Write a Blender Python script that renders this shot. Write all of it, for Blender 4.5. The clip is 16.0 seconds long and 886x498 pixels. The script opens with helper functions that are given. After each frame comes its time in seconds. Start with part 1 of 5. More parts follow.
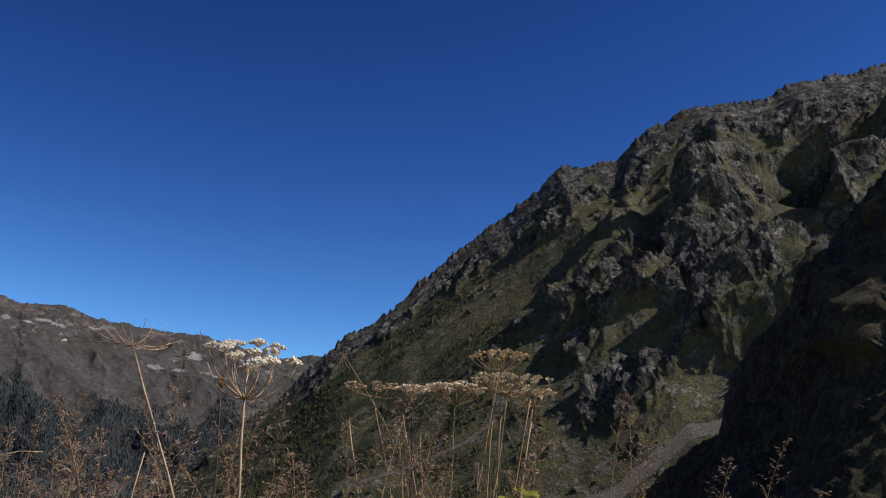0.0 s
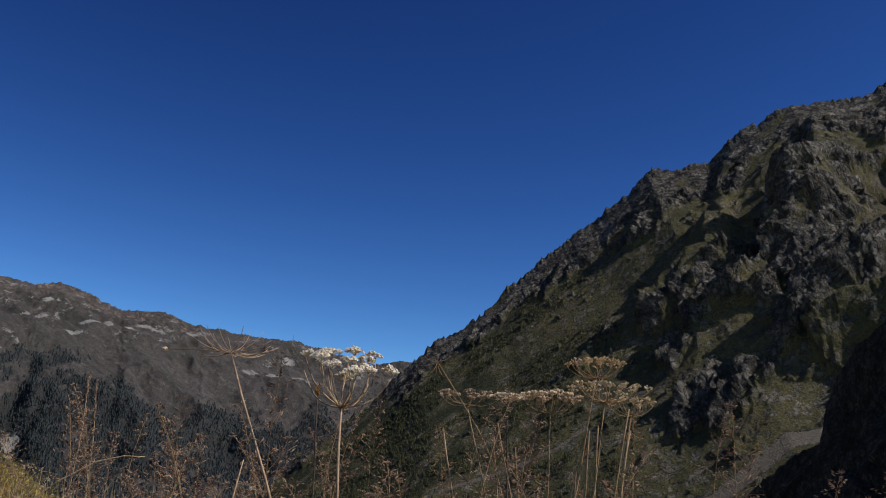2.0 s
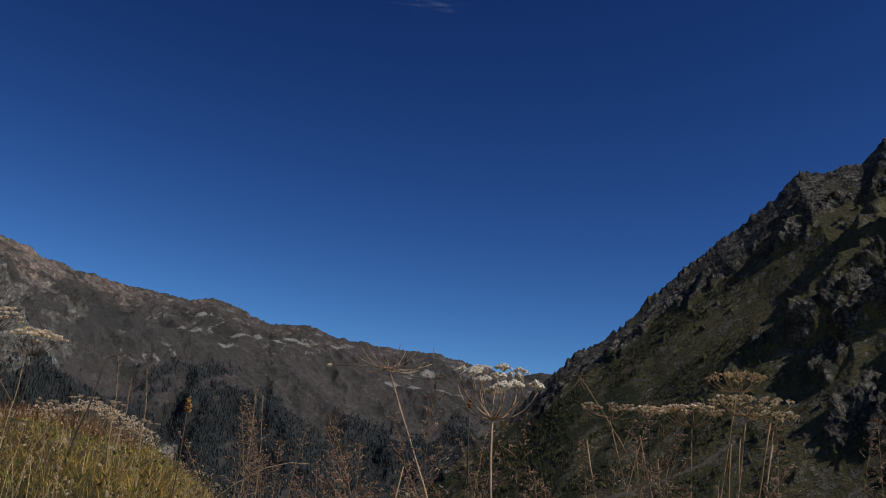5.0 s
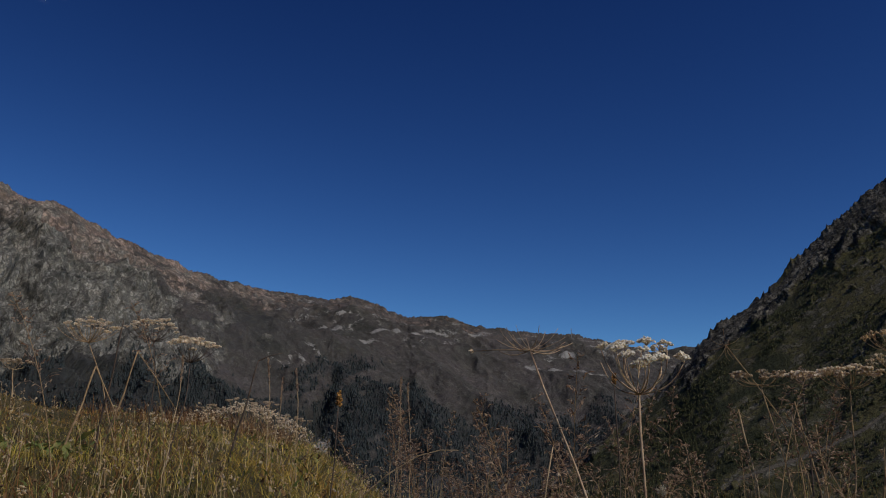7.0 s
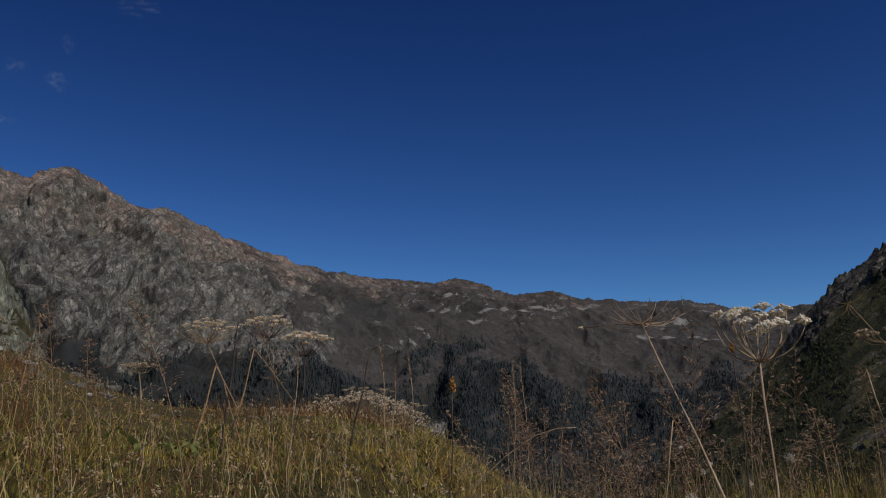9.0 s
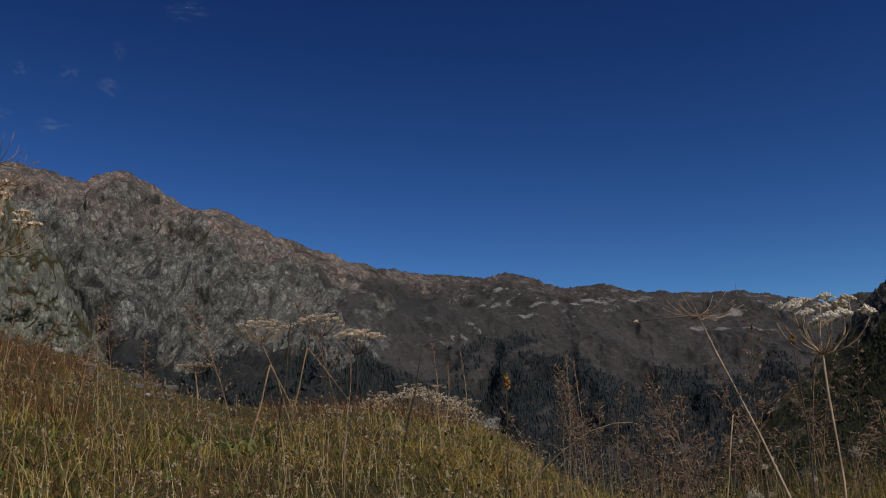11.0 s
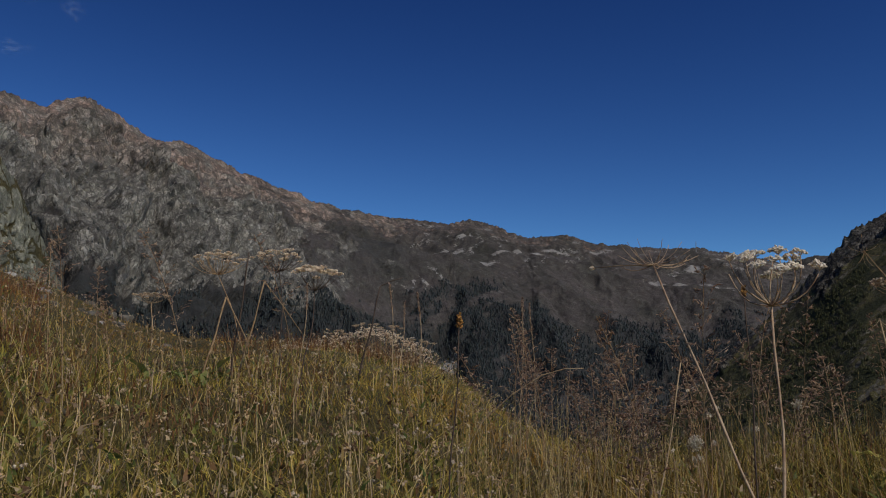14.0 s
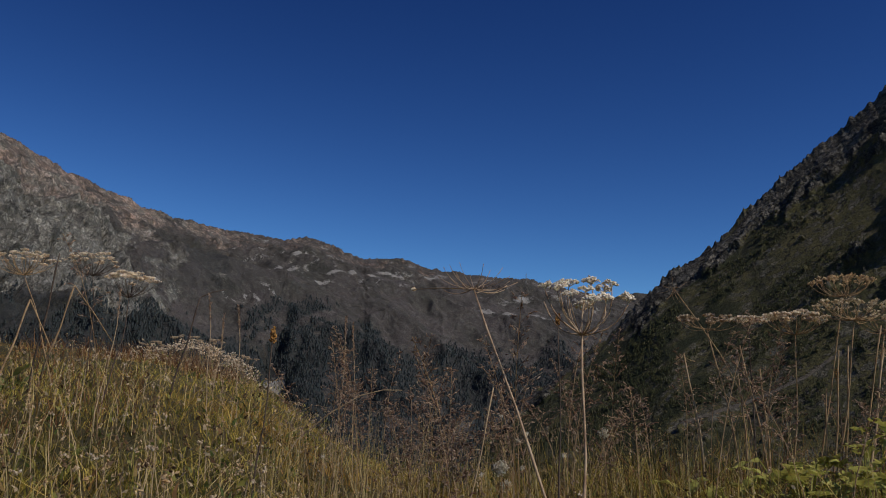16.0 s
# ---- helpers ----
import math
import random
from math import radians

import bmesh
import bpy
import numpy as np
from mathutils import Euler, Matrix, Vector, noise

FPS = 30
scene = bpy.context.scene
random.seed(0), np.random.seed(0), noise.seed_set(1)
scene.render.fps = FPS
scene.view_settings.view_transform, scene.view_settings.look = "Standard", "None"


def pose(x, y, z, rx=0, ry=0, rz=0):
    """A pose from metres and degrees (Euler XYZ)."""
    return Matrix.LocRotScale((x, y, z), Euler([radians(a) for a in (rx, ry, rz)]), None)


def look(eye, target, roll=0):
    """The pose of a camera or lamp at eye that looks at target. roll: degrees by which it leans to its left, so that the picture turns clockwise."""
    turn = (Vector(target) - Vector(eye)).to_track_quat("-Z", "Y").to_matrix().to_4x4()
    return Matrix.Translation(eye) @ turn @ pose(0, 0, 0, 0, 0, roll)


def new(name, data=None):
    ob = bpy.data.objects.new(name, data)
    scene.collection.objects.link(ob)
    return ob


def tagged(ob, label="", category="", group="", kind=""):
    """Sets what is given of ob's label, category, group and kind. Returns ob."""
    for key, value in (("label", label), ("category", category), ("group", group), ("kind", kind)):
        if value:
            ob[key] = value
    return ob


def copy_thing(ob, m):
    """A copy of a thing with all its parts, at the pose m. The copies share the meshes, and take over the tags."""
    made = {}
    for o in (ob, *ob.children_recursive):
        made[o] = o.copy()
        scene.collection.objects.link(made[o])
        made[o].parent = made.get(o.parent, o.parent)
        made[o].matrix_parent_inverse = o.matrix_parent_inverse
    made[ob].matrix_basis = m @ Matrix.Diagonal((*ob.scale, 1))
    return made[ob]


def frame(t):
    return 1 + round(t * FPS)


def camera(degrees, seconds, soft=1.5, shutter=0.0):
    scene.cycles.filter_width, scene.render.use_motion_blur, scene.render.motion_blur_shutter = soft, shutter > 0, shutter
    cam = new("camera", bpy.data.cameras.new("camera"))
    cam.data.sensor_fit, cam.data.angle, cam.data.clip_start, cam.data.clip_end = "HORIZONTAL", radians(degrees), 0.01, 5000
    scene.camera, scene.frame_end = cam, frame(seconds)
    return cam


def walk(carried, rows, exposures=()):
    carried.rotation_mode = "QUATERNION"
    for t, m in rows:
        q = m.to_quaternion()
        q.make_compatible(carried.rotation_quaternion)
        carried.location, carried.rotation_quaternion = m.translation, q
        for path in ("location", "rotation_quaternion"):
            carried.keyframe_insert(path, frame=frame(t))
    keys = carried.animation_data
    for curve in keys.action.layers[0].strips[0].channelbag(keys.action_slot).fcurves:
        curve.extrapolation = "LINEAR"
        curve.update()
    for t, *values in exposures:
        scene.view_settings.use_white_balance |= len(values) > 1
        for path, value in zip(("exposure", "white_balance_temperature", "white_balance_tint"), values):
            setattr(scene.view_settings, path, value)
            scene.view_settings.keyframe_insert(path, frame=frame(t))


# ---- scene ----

# The camera: a phone held low in the grass, turned from the valley's right flank to its left and back.
PATH = [
    (0.0, 0.053, 0.095, 0.011, 105.22, -1.92, -26.28),
    (0.5, 0.058, 0.108, 0.014, 105.24, -2.06, -25.16),
    (1.0, 0.061, 0.116, 0.016, 105.31, -2.23, -23.77),
    (1.5, 0.057, 0.120, 0.017, 105.35, -2.52, -22.46),
    (2.0, 0.052, 0.122, 0.018, 105.36, -2.83, -21.01),
    (2.5, 0.041, 0.114, 0.016, 105.34, -3.10, -19.70),
    (3.0, 0.051, 0.122, 0.015, 105.39, -3.22, -18.17),
    (3.5, 0.041, 0.109, 0.018, 105.41, -3.51, -16.91),
    (6.0, -0.007, -0.033, -0.002, 105.24, -3.22, -8.86),
    (6.5, -0.008, -0.024, -0.002, 104.75, -2.31, -6.47),
    (7.0, 0.000, 0.000, 0.000, 104.29, -1.23, -3.92),
    (7.5, 0.003, 0.010, 0.005, 103.85, -0.31, -1.80),
    (8.0, 0.002, 0.010, 0.008, 103.47, 0.51, 0.12),
    (8.5, 0.002, 0.011, 0.008, 103.24, 1.17, 1.71),
    (9.0, 0.000, 0.009, 0.009, 103.05, 1.67, 3.10),
    (11.5, -0.004, 0.022, 0.014, 102.69, 2.08, 6.74),
    (12.0, -0.004, 0.023, 0.014, 102.25, 1.98, 7.21),
    (12.5, -0.002, 0.027, 0.014, 101.55, 1.84, 7.63),
    (13.0, -0.002, 0.026, 0.013, 100.66, 1.53, 7.64),
    (13.5, -0.001, 0.028, 0.010, 99.99, 0.94, 6.43),
    (14.0, 0.006, 0.034, 0.003, 99.49, -0.07, 3.62),
    (14.5, 0.011, 0.047, 0.005, 99.37, -0.64, 0.66),
    (15.0, 0.026, 0.057, -0.000, 100.00, -1.23, -2.41),
    (15.5, 0.031, 0.065, -0.000, 100.64, -1.56, -4.94),
    (16.0, 0.032, 0.065, 0.001, 100.93, -1.85, -6.72),
]

cam = camera(50.0, 16.0, soft=1.05)
walk(cam, [(t, pose(x, y, z, rx, ry, rz)) for t, x, y, z, rx, ry, rz in PATH],
     exposures=[(0.0, -0.10), (1.5, -0.28), (3.5, -0.48), (7.0, -0.98), (12.5, -0.96), (16.0, -0.76)])

# ---- daylight ----
SUN_AZIMUTH, SUN_HEIGHT = 127.0, 46.0
world = bpy.data.worlds.new("sky")
scene.world = world
world.use_nodes = True
wt = world.node_tree
sky = wt.nodes.new("ShaderNodeTexSky")
sky.sky_type = 'NISHITA'
sky.sun_disc = False
sky.sun_elevation = radians(SUN_HEIGHT)
sky.sun_rotation = radians(SUN_AZIMUTH)
sky.altitude = 2600
sky.air_density, sky.dust_density, sky.ozone_density = 1.0, 0.1, 2.5
wt.nodes["Background"].inputs["Strength"].default_value = 0.05
# the deep clear blue of thin mountain air: each channel darkens faster than the model's towards the zenith
apart, deep = wt.nodes.new("ShaderNodeSeparateColor"), wt.nodes.new("ShaderNodeCombineColor")
wt.links.new(sky.outputs["Color"], apart.inputs["Color"])
for channel, power, share in (("Red", 2.4, 0.48), ("Green", 2.2, 0.53), ("Blue", 1.855, 0.74)):
    raised, scaled = wt.nodes.new("ShaderNodeMath"), wt.nodes.new("ShaderNodeMath")
    raised.operation, scaled.operation = 'POWER', 'MULTIPLY'
    raised.inputs[1].default_value, scaled.inputs[1].default_value = power, share
    wt.links.new(apart.outputs[channel], raised.inputs[0])
    wt.links.new(raised.outputs[0], scaled.inputs[0])
    wt.links.new(scaled.outputs[0], deep.inputs[channel])
wt.links.new(deep.outputs["Color"], wt.nodes["Background"].inputs["Color"])
sun = new("sun", bpy.data.lights.new("sun", "SUN"))
sun.data.energy, sun.data.angle, sun.data.color = 5.0, radians(0.53), (1.0, 0.92, 0.81)
a, e = radians(SUN_AZIMUTH), radians(SUN_HEIGHT)
sun.matrix_world = look((0, 0, 0), (-math.sin(a) * math.cos(e), -math.cos(a) * math.cos(e), -math.sin(e)))

# ---- numbers: noise, meshes, nodes ----
RNG = np.random.default_rng(7)
GRADS = RNG.normal(size=(256, 3))
GRADS /= np.linalg.norm(GRADS, axis=1)[:, None]
SHUFFLE = np.tile(RNG.permutation(256), 3)


def smooth(a, b, x):
    q = np.clip((x - a) / (b - a), 0, 1)
    return q * q * (3 - 2 * q)


def gradient_noise(x, y, z=0.0):
    """Gradient noise of arrays, about -1 to 1."""
    x, y, z = np.broadcast_arrays(np.asarray(x, float), np.asarray(y, float), np.asarray(z, float))
    xi, yi, zi = np.floor(x).astype(int), np.floor(y).astype(int), np.floor(z).astype(int)
    xf, yf, zf = x - xi, y - yi, z - zi
    u, v, w = (f * f * f * (f * (f * 6 - 15) + 10) for f in (xf, yf, zf))
    total = 0.0
    for dx in (0, 1):
        for dy in (0, 1):
            for dz in (0, 1):
                g = GRADS[SHUFFLE[SHUFFLE[SHUFFLE[(xi + dx) & 255] + ((yi + dy) & 255)] + ((zi + dz) & 255)]]
                dot = g[..., 0] * (xf - dx) + g[..., 1] * (yf - dy) + g[..., 2] * (zf - dz)
                total = total + dot * (u if dx else 1 - u) * (v if dy else 1 - v) * (w if dz else 1 - w)
    return total * 1.6


def layered(x, y, z=0.0, octaves=4):
    total, size = 0.0, 1.0
    for n in range(octaves):
        total = total + gradient_noise(x / size + 17.3 * n, y / size - 9.1 * n, z + 3.7 * n) * size
        size *= 0.5
    return total


def ribbed(x, y, z=0.0):
    """Noise with sharp crests, 0 to 1."""
    return (1 - np.abs(gradient_noise(x, y, z)).clip(0, 1)) ** 2


def craggy(x, y, z=0.0, octaves=6, gain=0.55):
    """Sharp-crested noise in which small crags crowd on the larger ones, about 0 to 1.6."""
    total, weight, size, amount = 0.0, 1.0, 1.0, 1.0
    for n in range(octaves):
        ridge = (1 - np.abs(gradient_noise(x / size + 31.7 * n, y / size - 11.9 * n, z + 5.3 * n)).clip(0, 1)) ** 2 * weight
        total, weight = total + ridge * amount, np.clip(ridge * 1.8, 0, 1)
        size, amount = size * 0.47, amount * gain
    return total


CELL = RNG.random((256, 5))


def blocks(x, y, z=0):
    """Rock split into tilted planes: each cell has a height and a slope of its own. About -0.5 to 0.5."""
    x, y = np.asarray(x, float), np.asarray(y, float)
    xi, yi = np.floor(x).astype(int), np.floor(y).astype(int)
    best, value = np.full(x.shape, 9e9), np.zeros(x.shape)
    for dx in (-1, 0, 1):
        for dy in (-1, 0, 1):
            c = CELL[SHUFFLE[SHUFFLE[(xi + dx) & 255] + ((yi + dy + 37 * z) & 255)]]
            px, py = x - (xi + dx + c[..., 0]), y - (yi + dy + c[..., 1])
            far = px * px + py * py
            near = far < best
            best = np.where(near, far, best)
            value = np.where(near, 0.55 * (c[..., 2] - 0.5) + 0.75 * (c[..., 3] - 0.5) * px + 0.75 * (c[..., 4] - 0.5) * py, value)
    return value


def grid_mesh(name, points, values=None, smoothed=True):
    """A sheet from rows and columns of points, with values kept at its vertices."""
    nv, nu = points.shape[:2]
    k = np.arange(nv * nu).reshape(nv, nu)
    quads = np.stack([k[:-1, :-1], k[1:, :-1], k[1:, 1:], k[:-1, 1:]], -1).reshape(-1, 4)
    mesh = bpy.data.meshes.new(name)
    mesh.vertices.add(nv * nu)
    mesh.vertices.foreach_set("co", points.reshape(-1).astype(np.float32))
    mesh.loops.add(quads.size)
    mesh.loops.foreach_set("vertex_index", quads.reshape(-1).astype(np.int32))
    mesh.polygons.add(len(quads))
    mesh.polygons.foreach_set("loop_start", np.arange(0, quads.size, 4, dtype=np.int32))
    mesh.update(calc_edges=True)
    mesh.polygons.foreach_set("use_smooth", np.full(len(quads), smoothed, bool))
    for key, value in (values or {}).items():
        mesh.attributes.new(key, 'FLOAT', 'POINT').data.foreach_set("value", np.asarray(value, np.float32).reshape(-1))
    mesh.validate()
    return mesh


def soup_mesh(name, points, faces, values=None, smoothed=False):
    """A mesh from arrays of points and of triangles or quads."""
    points, faces = np.asarray(points, np.float32), np.asarray(faces, np.int32)
    mesh = bpy.data.meshes.new(name)
    mesh.vertices.add(len(points))
    mesh.vertices.foreach_set("co", points.reshape(-1))
    mesh.loops.add(faces.size)
    mesh.loops.foreach_set("vertex_index", faces.reshape(-1))
    mesh.polygons.add(len(faces))
    mesh.polygons.foreach_set("loop_start", np.arange(0, faces.size, faces.shape[1], dtype=np.int32))
    mesh.update(calc_edges=True)
    mesh.polygons.foreach_set("use_smooth", np.full(len(faces), smoothed, bool))
    for key, value in (values or {}).items():
        mesh.attributes.new(key, 'FLOAT', 'POINT').data.foreach_set("value", np.asarray(value, np.float32).reshape(-1))
    mesh.validate()
    return mesh


class Nodes:
    """Short writing for node materials."""

    def __init__(self, name):
        self.material = bpy.data.materials.new(name)
        self.material.use_nodes = True
        self.tree = self.material.node_tree
        self.shader = self.tree.nodes["Principled BSDF"]

    def put(self, socket, value):
        if isinstance(value, bpy.types.NodeSocket):
            self.tree.links.new(value, socket)
        else:
            socket.default_value = value

    def noise(self, scale, detail=4.0, rough=0.6, where=None, distort=0.0):
        n = self.tree.nodes.new("ShaderNodeTexNoise")
        n.inputs["Scale"].default_value, n.inputs["Detail"].default_value = scale, detail
        n.inputs["Roughness"].default_value, n.inputs["Distortion"].default_value = rough, distort
        self.put(n.inputs["Vector"], where or self.place())
        return n.outputs["Fac"]

    def creases(self, scale, where=None, wide=0.05):
        """1 on thin wandering lines, as of split rock, 0 beside them."""
        n = self.sum(self.noise(scale, 2.5, 0.55, where, 0.6), -0.5)
        return self.span(self.sum(n, 0.0, 'ABSOLUTE'), 0.0, wide, 1.0, 0.0)

    def joints(self, size, where=None, wide=0.1):
        """1 on the cracks between blocks of rock of that size, 0 on the blocks."""
        n, bent, spread = (self.tree.nodes.new("ShaderNode" + k) for k in ("TexVoronoi", "VectorMath", "TexNoise"))
        n.feature = 'DISTANCE_TO_EDGE'
        n.inputs["Scale"].default_value = 1 / size
        spread.inputs["Scale"].default_value, spread.inputs["Detail"].default_value = 1.3 / size, 5.0
        where = where or self.place()
        self.put(spread.inputs["Vector"], where)
        bent.operation = 'MULTIPLY_ADD'
        self.put(bent.inputs[0], spread.outputs["Color"])
        bent.inputs[1].default_value = (0.4 * size,) * 3
        self.put(bent.inputs[2], where)
        self.put(n.inputs["Vector"], bent.outputs[0])
        gape = self.span(self.noise(0.6 / size, 3), 0.4, 0.62, 0.3 * wide, wide)
        return self.span(self.sum(n.outputs["Distance"], gape, 'DIVIDE'), 0.25, 1.0, 1.0, 0.0)

    def facets(self, scale, where=None):
        """Broken planes of rock: the height of a block's tilted face, and a tone for each block."""
        n = self.tree.nodes.new("ShaderNodeTexVoronoi")
        n.inputs["Scale"].default_value, n.inputs["Randomness"].default_value = scale, 1.0
        bent, spread = self.tree.nodes.new("ShaderNodeVectorMath"), self.tree.nodes.new("ShaderNodeTexNoise")
        spread.inputs["Scale"].default_value, spread.inputs["Detail"].default_value = scale * 0.9, 4.0
        where = where or self.place()
        self.put(spread.inputs["Vector"], where)
        bent.operation = 'MULTIPLY_ADD'
        self.put(bent.inputs[0], spread.outputs["Color"])
        bent.inputs[1].default_value = (0.6 / scale,) * 3
        self.put(bent.inputs[2], where)
        self.put(n.inputs["Vector"], bent.outputs[0])
        tone = self.tree.nodes.new("ShaderNodeSeparateColor")
        self.put(tone.inputs[0], n.outputs["Color"])
        off, tilt, face = (self.tree.nodes.new("ShaderNodeVectorMath") for _ in range(3))
        off.operation, tilt.operation, face.operation = 'SUBTRACT', 'SUBTRACT', 'DOT_PRODUCT'
        self.put(off.inputs[0], bent.outputs[0])
        self.put(off.inputs[1], n.outputs["Position"])
        self.put(tilt.inputs[0], n.outputs["Color"])
        tilt.inputs[1].default_value = (0.5, 0.5, 0.5)
        self.put(face.inputs[0], off.outputs[0])
        self.put(face.inputs[1], tilt.outputs[0])
        return self.sum(face.outputs["Value"], 2.2 * scale, 'MULTIPLY'), tone.outputs[0]

    def place(self):
        return self.tree.nodes.new("ShaderNodeNewGeometry").outputs["Position"]

    def stretched(self, sx, sy, sz):
        n = self.tree.nodes.new("ShaderNodeMapping")
        n.inputs["Scale"].default_value = (sx, sy, sz)
        self.put(n.inputs["Vector"], self.place())
        return n.outputs["Vector"]

    def kept(self, key):
        n = self.tree.nodes.new("ShaderNodeAttribute")
        n.attribute_name = key
        return n.outputs["Fac"]

    def span(self, value, a, b, c=0.0, d=1.0):
        n = self.tree.nodes.new("ShaderNodeMapRange")
        for key, x in zip(("Value", "From Min", "From Max", "To Min", "To Max"), (value, a, b, c, d)):
            self.put(n.inputs[key], x)
        return n.outputs["Result"]

    def sum(self, a, b, how='ADD'):
        n = self.tree.nodes.new("ShaderNodeMath")
        n.operation = how
        self.put(n.inputs[0], a)
        self.put(n.inputs[1], b)
        return n.outputs[0]

    def mix(self, share, a, b, how='MIX'):
        n = self.tree.nodes.new("ShaderNodeMix")
        n.data_type, n.blend_type = 'RGBA', how
        self.put(n.inputs["Factor"], share)
        for key, c in (("A", a), ("B", b)):
            socket = [s for s in n.inputs if s.name == key and s.type == 'RGBA'][0]
            self.put(socket, (*c, 1.0) if isinstance(c, tuple) else c)
        return [s for s in n.outputs if s.type == 'RGBA'][0]

    def island(self):
        return self.tree.nodes.new("ShaderNodeNewGeometry").outputs["Random Per Island"]

    def each(self):
        return self.tree.nodes.new("ShaderNodeObjectInfo").outputs["Random"]

    def done(self, colour, rough=0.85, height=None, depth=0.1, strength=1.0, through_light=0.0, gloss=0.25):
        self.put(self.shader.inputs["Base Color"], (*colour, 1.0) if isinstance(colour, tuple) else colour)
        self.put(self.shader.inputs["Roughness"], rough)
        self.shader.inputs["Specular IOR Level"].default_value = gloss
        if height is not None:
            bump = self.tree.nodes.new("ShaderNodeBump")
            bump.inputs["Distance"].default_value, bump.inputs["Strength"].default_value = depth, strength
            self.put(bump.inputs["Height"], height)
            self.put(self.shader.inputs["Normal"], bump.outputs["Normal"])
        if through_light:
            glow = self.tree.nodes.new("ShaderNodeBsdfTranslucent")
            self.put(glow.inputs["Color"], (*colour, 1.0) if isinstance(colour, tuple) else colour)
            both = self.tree.nodes.new("ShaderNodeMixShader")
            both.inputs[0].default_value = through_light
            self.put(both.inputs[1], self.shader.outputs[0])
            self.put(both.inputs[2], glow.outputs[0])
            self.put(self.tree.nodes["Material Output"].inputs["Surface"], both.outputs[0])
        return self.material


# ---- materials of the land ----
def mountain_material(name, grain, rocks, turfs, screes, riven=0.05, bite=1.0, upright=0.55, rust=None, stony=0.0, jointed=0.0, gaping=0.2, wood_shade=(0.018, 0.022, 0.024)):
    """Weathered rock with turf on its ledges and loose scree. grain: metres of the broadest blotches,
    bite: how rough it is broken, rust: the colour of ironstained patches, stony: how much rock shows through the turf,
    jointed: metres between the cracks of blocky rock."""
    m = Nodes(name)
    broad, middle = m.noise(1 / grain, 5, 0.6), m.noise(7 / grain, 6, 0.7)
    fine = m.noise(40 / grain, 6, 0.75)
    steep = m.stretched(1.0, 1.0, upright)
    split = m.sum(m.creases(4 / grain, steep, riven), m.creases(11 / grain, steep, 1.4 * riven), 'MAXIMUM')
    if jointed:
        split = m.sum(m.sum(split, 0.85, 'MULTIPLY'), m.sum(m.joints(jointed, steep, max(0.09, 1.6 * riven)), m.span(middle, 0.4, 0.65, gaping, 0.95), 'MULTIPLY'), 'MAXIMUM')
    (block, tone), (chip, shade) = m.facets(3.2 / grain, steep), m.facets(10 / grain, steep)
    rock = m.mix(m.span(broad, 0.38, 0.62), rocks[0], rocks[1])
    rock = m.mix(m.span(middle, 0.42, 0.66), rock, rocks[2])
    if rust:
        rock = m.mix(m.sum(m.span(m.noise(2.3 / grain, 5, 0.65, None, 0.8), 0.38, 0.6, 0.2, 0.9), m.kept("iron"), 'MULTIPLY'), rock, rust)
    rock = m.mix(0.8 * (0.4 + 0.6 * bite), rock, m.mix(tone, (0.6, 0.58, 0.56), (1.15, 1.13, 1.1)), 'MULTIPLY')
    rock = m.mix(0.8 * bite, rock, m.mix(shade, (0.42, 0.42, 0.42), (1.35, 1.34, 1.32)), 'MULTIPLY')
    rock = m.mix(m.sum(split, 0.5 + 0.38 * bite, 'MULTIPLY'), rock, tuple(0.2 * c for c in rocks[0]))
    rock = m.mix(0.6, rock, m.mix(m.span(fine, 0.36, 0.62), (0.45, 0.45, 0.45), (1.25, 1.23, 1.2)), 'MULTIPLY')
    turf = m.mix(m.span(m.sum(m.sum(broad, 0.65, 'MULTIPLY'), m.sum(middle, 0.35, 'MULTIPLY')), 0.38, 0.6), turfs[0], turfs[1])
    turf = m.mix(0.8, turf, m.mix(m.span(fine, 0.36, 0.62), (0.35, 0.35, 0.3), (1.25, 1.25, 1.2)), 'MULTIPLY')
    scree = m.mix(m.span(fine, 0.3, 0.7), screes[0], screes[1])
    edge = m.sum(m.sum(m.sum(middle, -0.5), 1.6, 'MULTIPLY'), m.sum(m.sum(fine, -0.5), 1.6, 'MULTIPLY'))
    grown = m.span(m.sum(m.kept("turf"), edge), 0.35, 0.65)
    if stony:
        bit, hue = m.facets(24 / grain)
        poking = m.sum(m.span(shade, 0.72, 0.76), m.span(hue, 0.76, 0.8), 'MAXIMUM')
        grown = m.sum(grown, m.sum(1.0, m.sum(m.sum(poking, stony, 'MULTIPLY'), m.sum(1.0, m.kept("wooded"), 'SUBTRACT'), 'MULTIPLY'), 'SUBTRACT'), 'MULTIPLY')
    # under trees and scrub the turf is coloured darker, for the shade they give
    turf = m.mix(m.kept("wooded"), turf, wood_shade)
    loose = m.span(m.sum(m.kept("scree"), m.sum(edge, 0.9, 'MULTIPLY')), 0.42, 0.62)
    colour = m.mix(loose, m.mix(grown, rock, turf), scree)
    height = m.sum(m.sum(m.sum(middle, 0.8, 'MULTIPLY'), m.sum(block, -0.8, 'MULTIPLY')), m.sum(m.sum(chip, -0.6, 'MULTIPLY'), m.sum(m.sum(fine, 0.2, 'MULTIPLY'), m.sum(split, -0.25, 'MULTIPLY'))))
    soft = m.sum(m.sum(middle, 0.5, 'MULTIPLY'), m.sum(fine, 0.22, 'MULTIPLY'))
    bare = m.sum(1.0, m.sum(m.sum(grown, loose, 'MAXIMUM'), 0.9, 'MULTIPLY'), 'SUBTRACT')
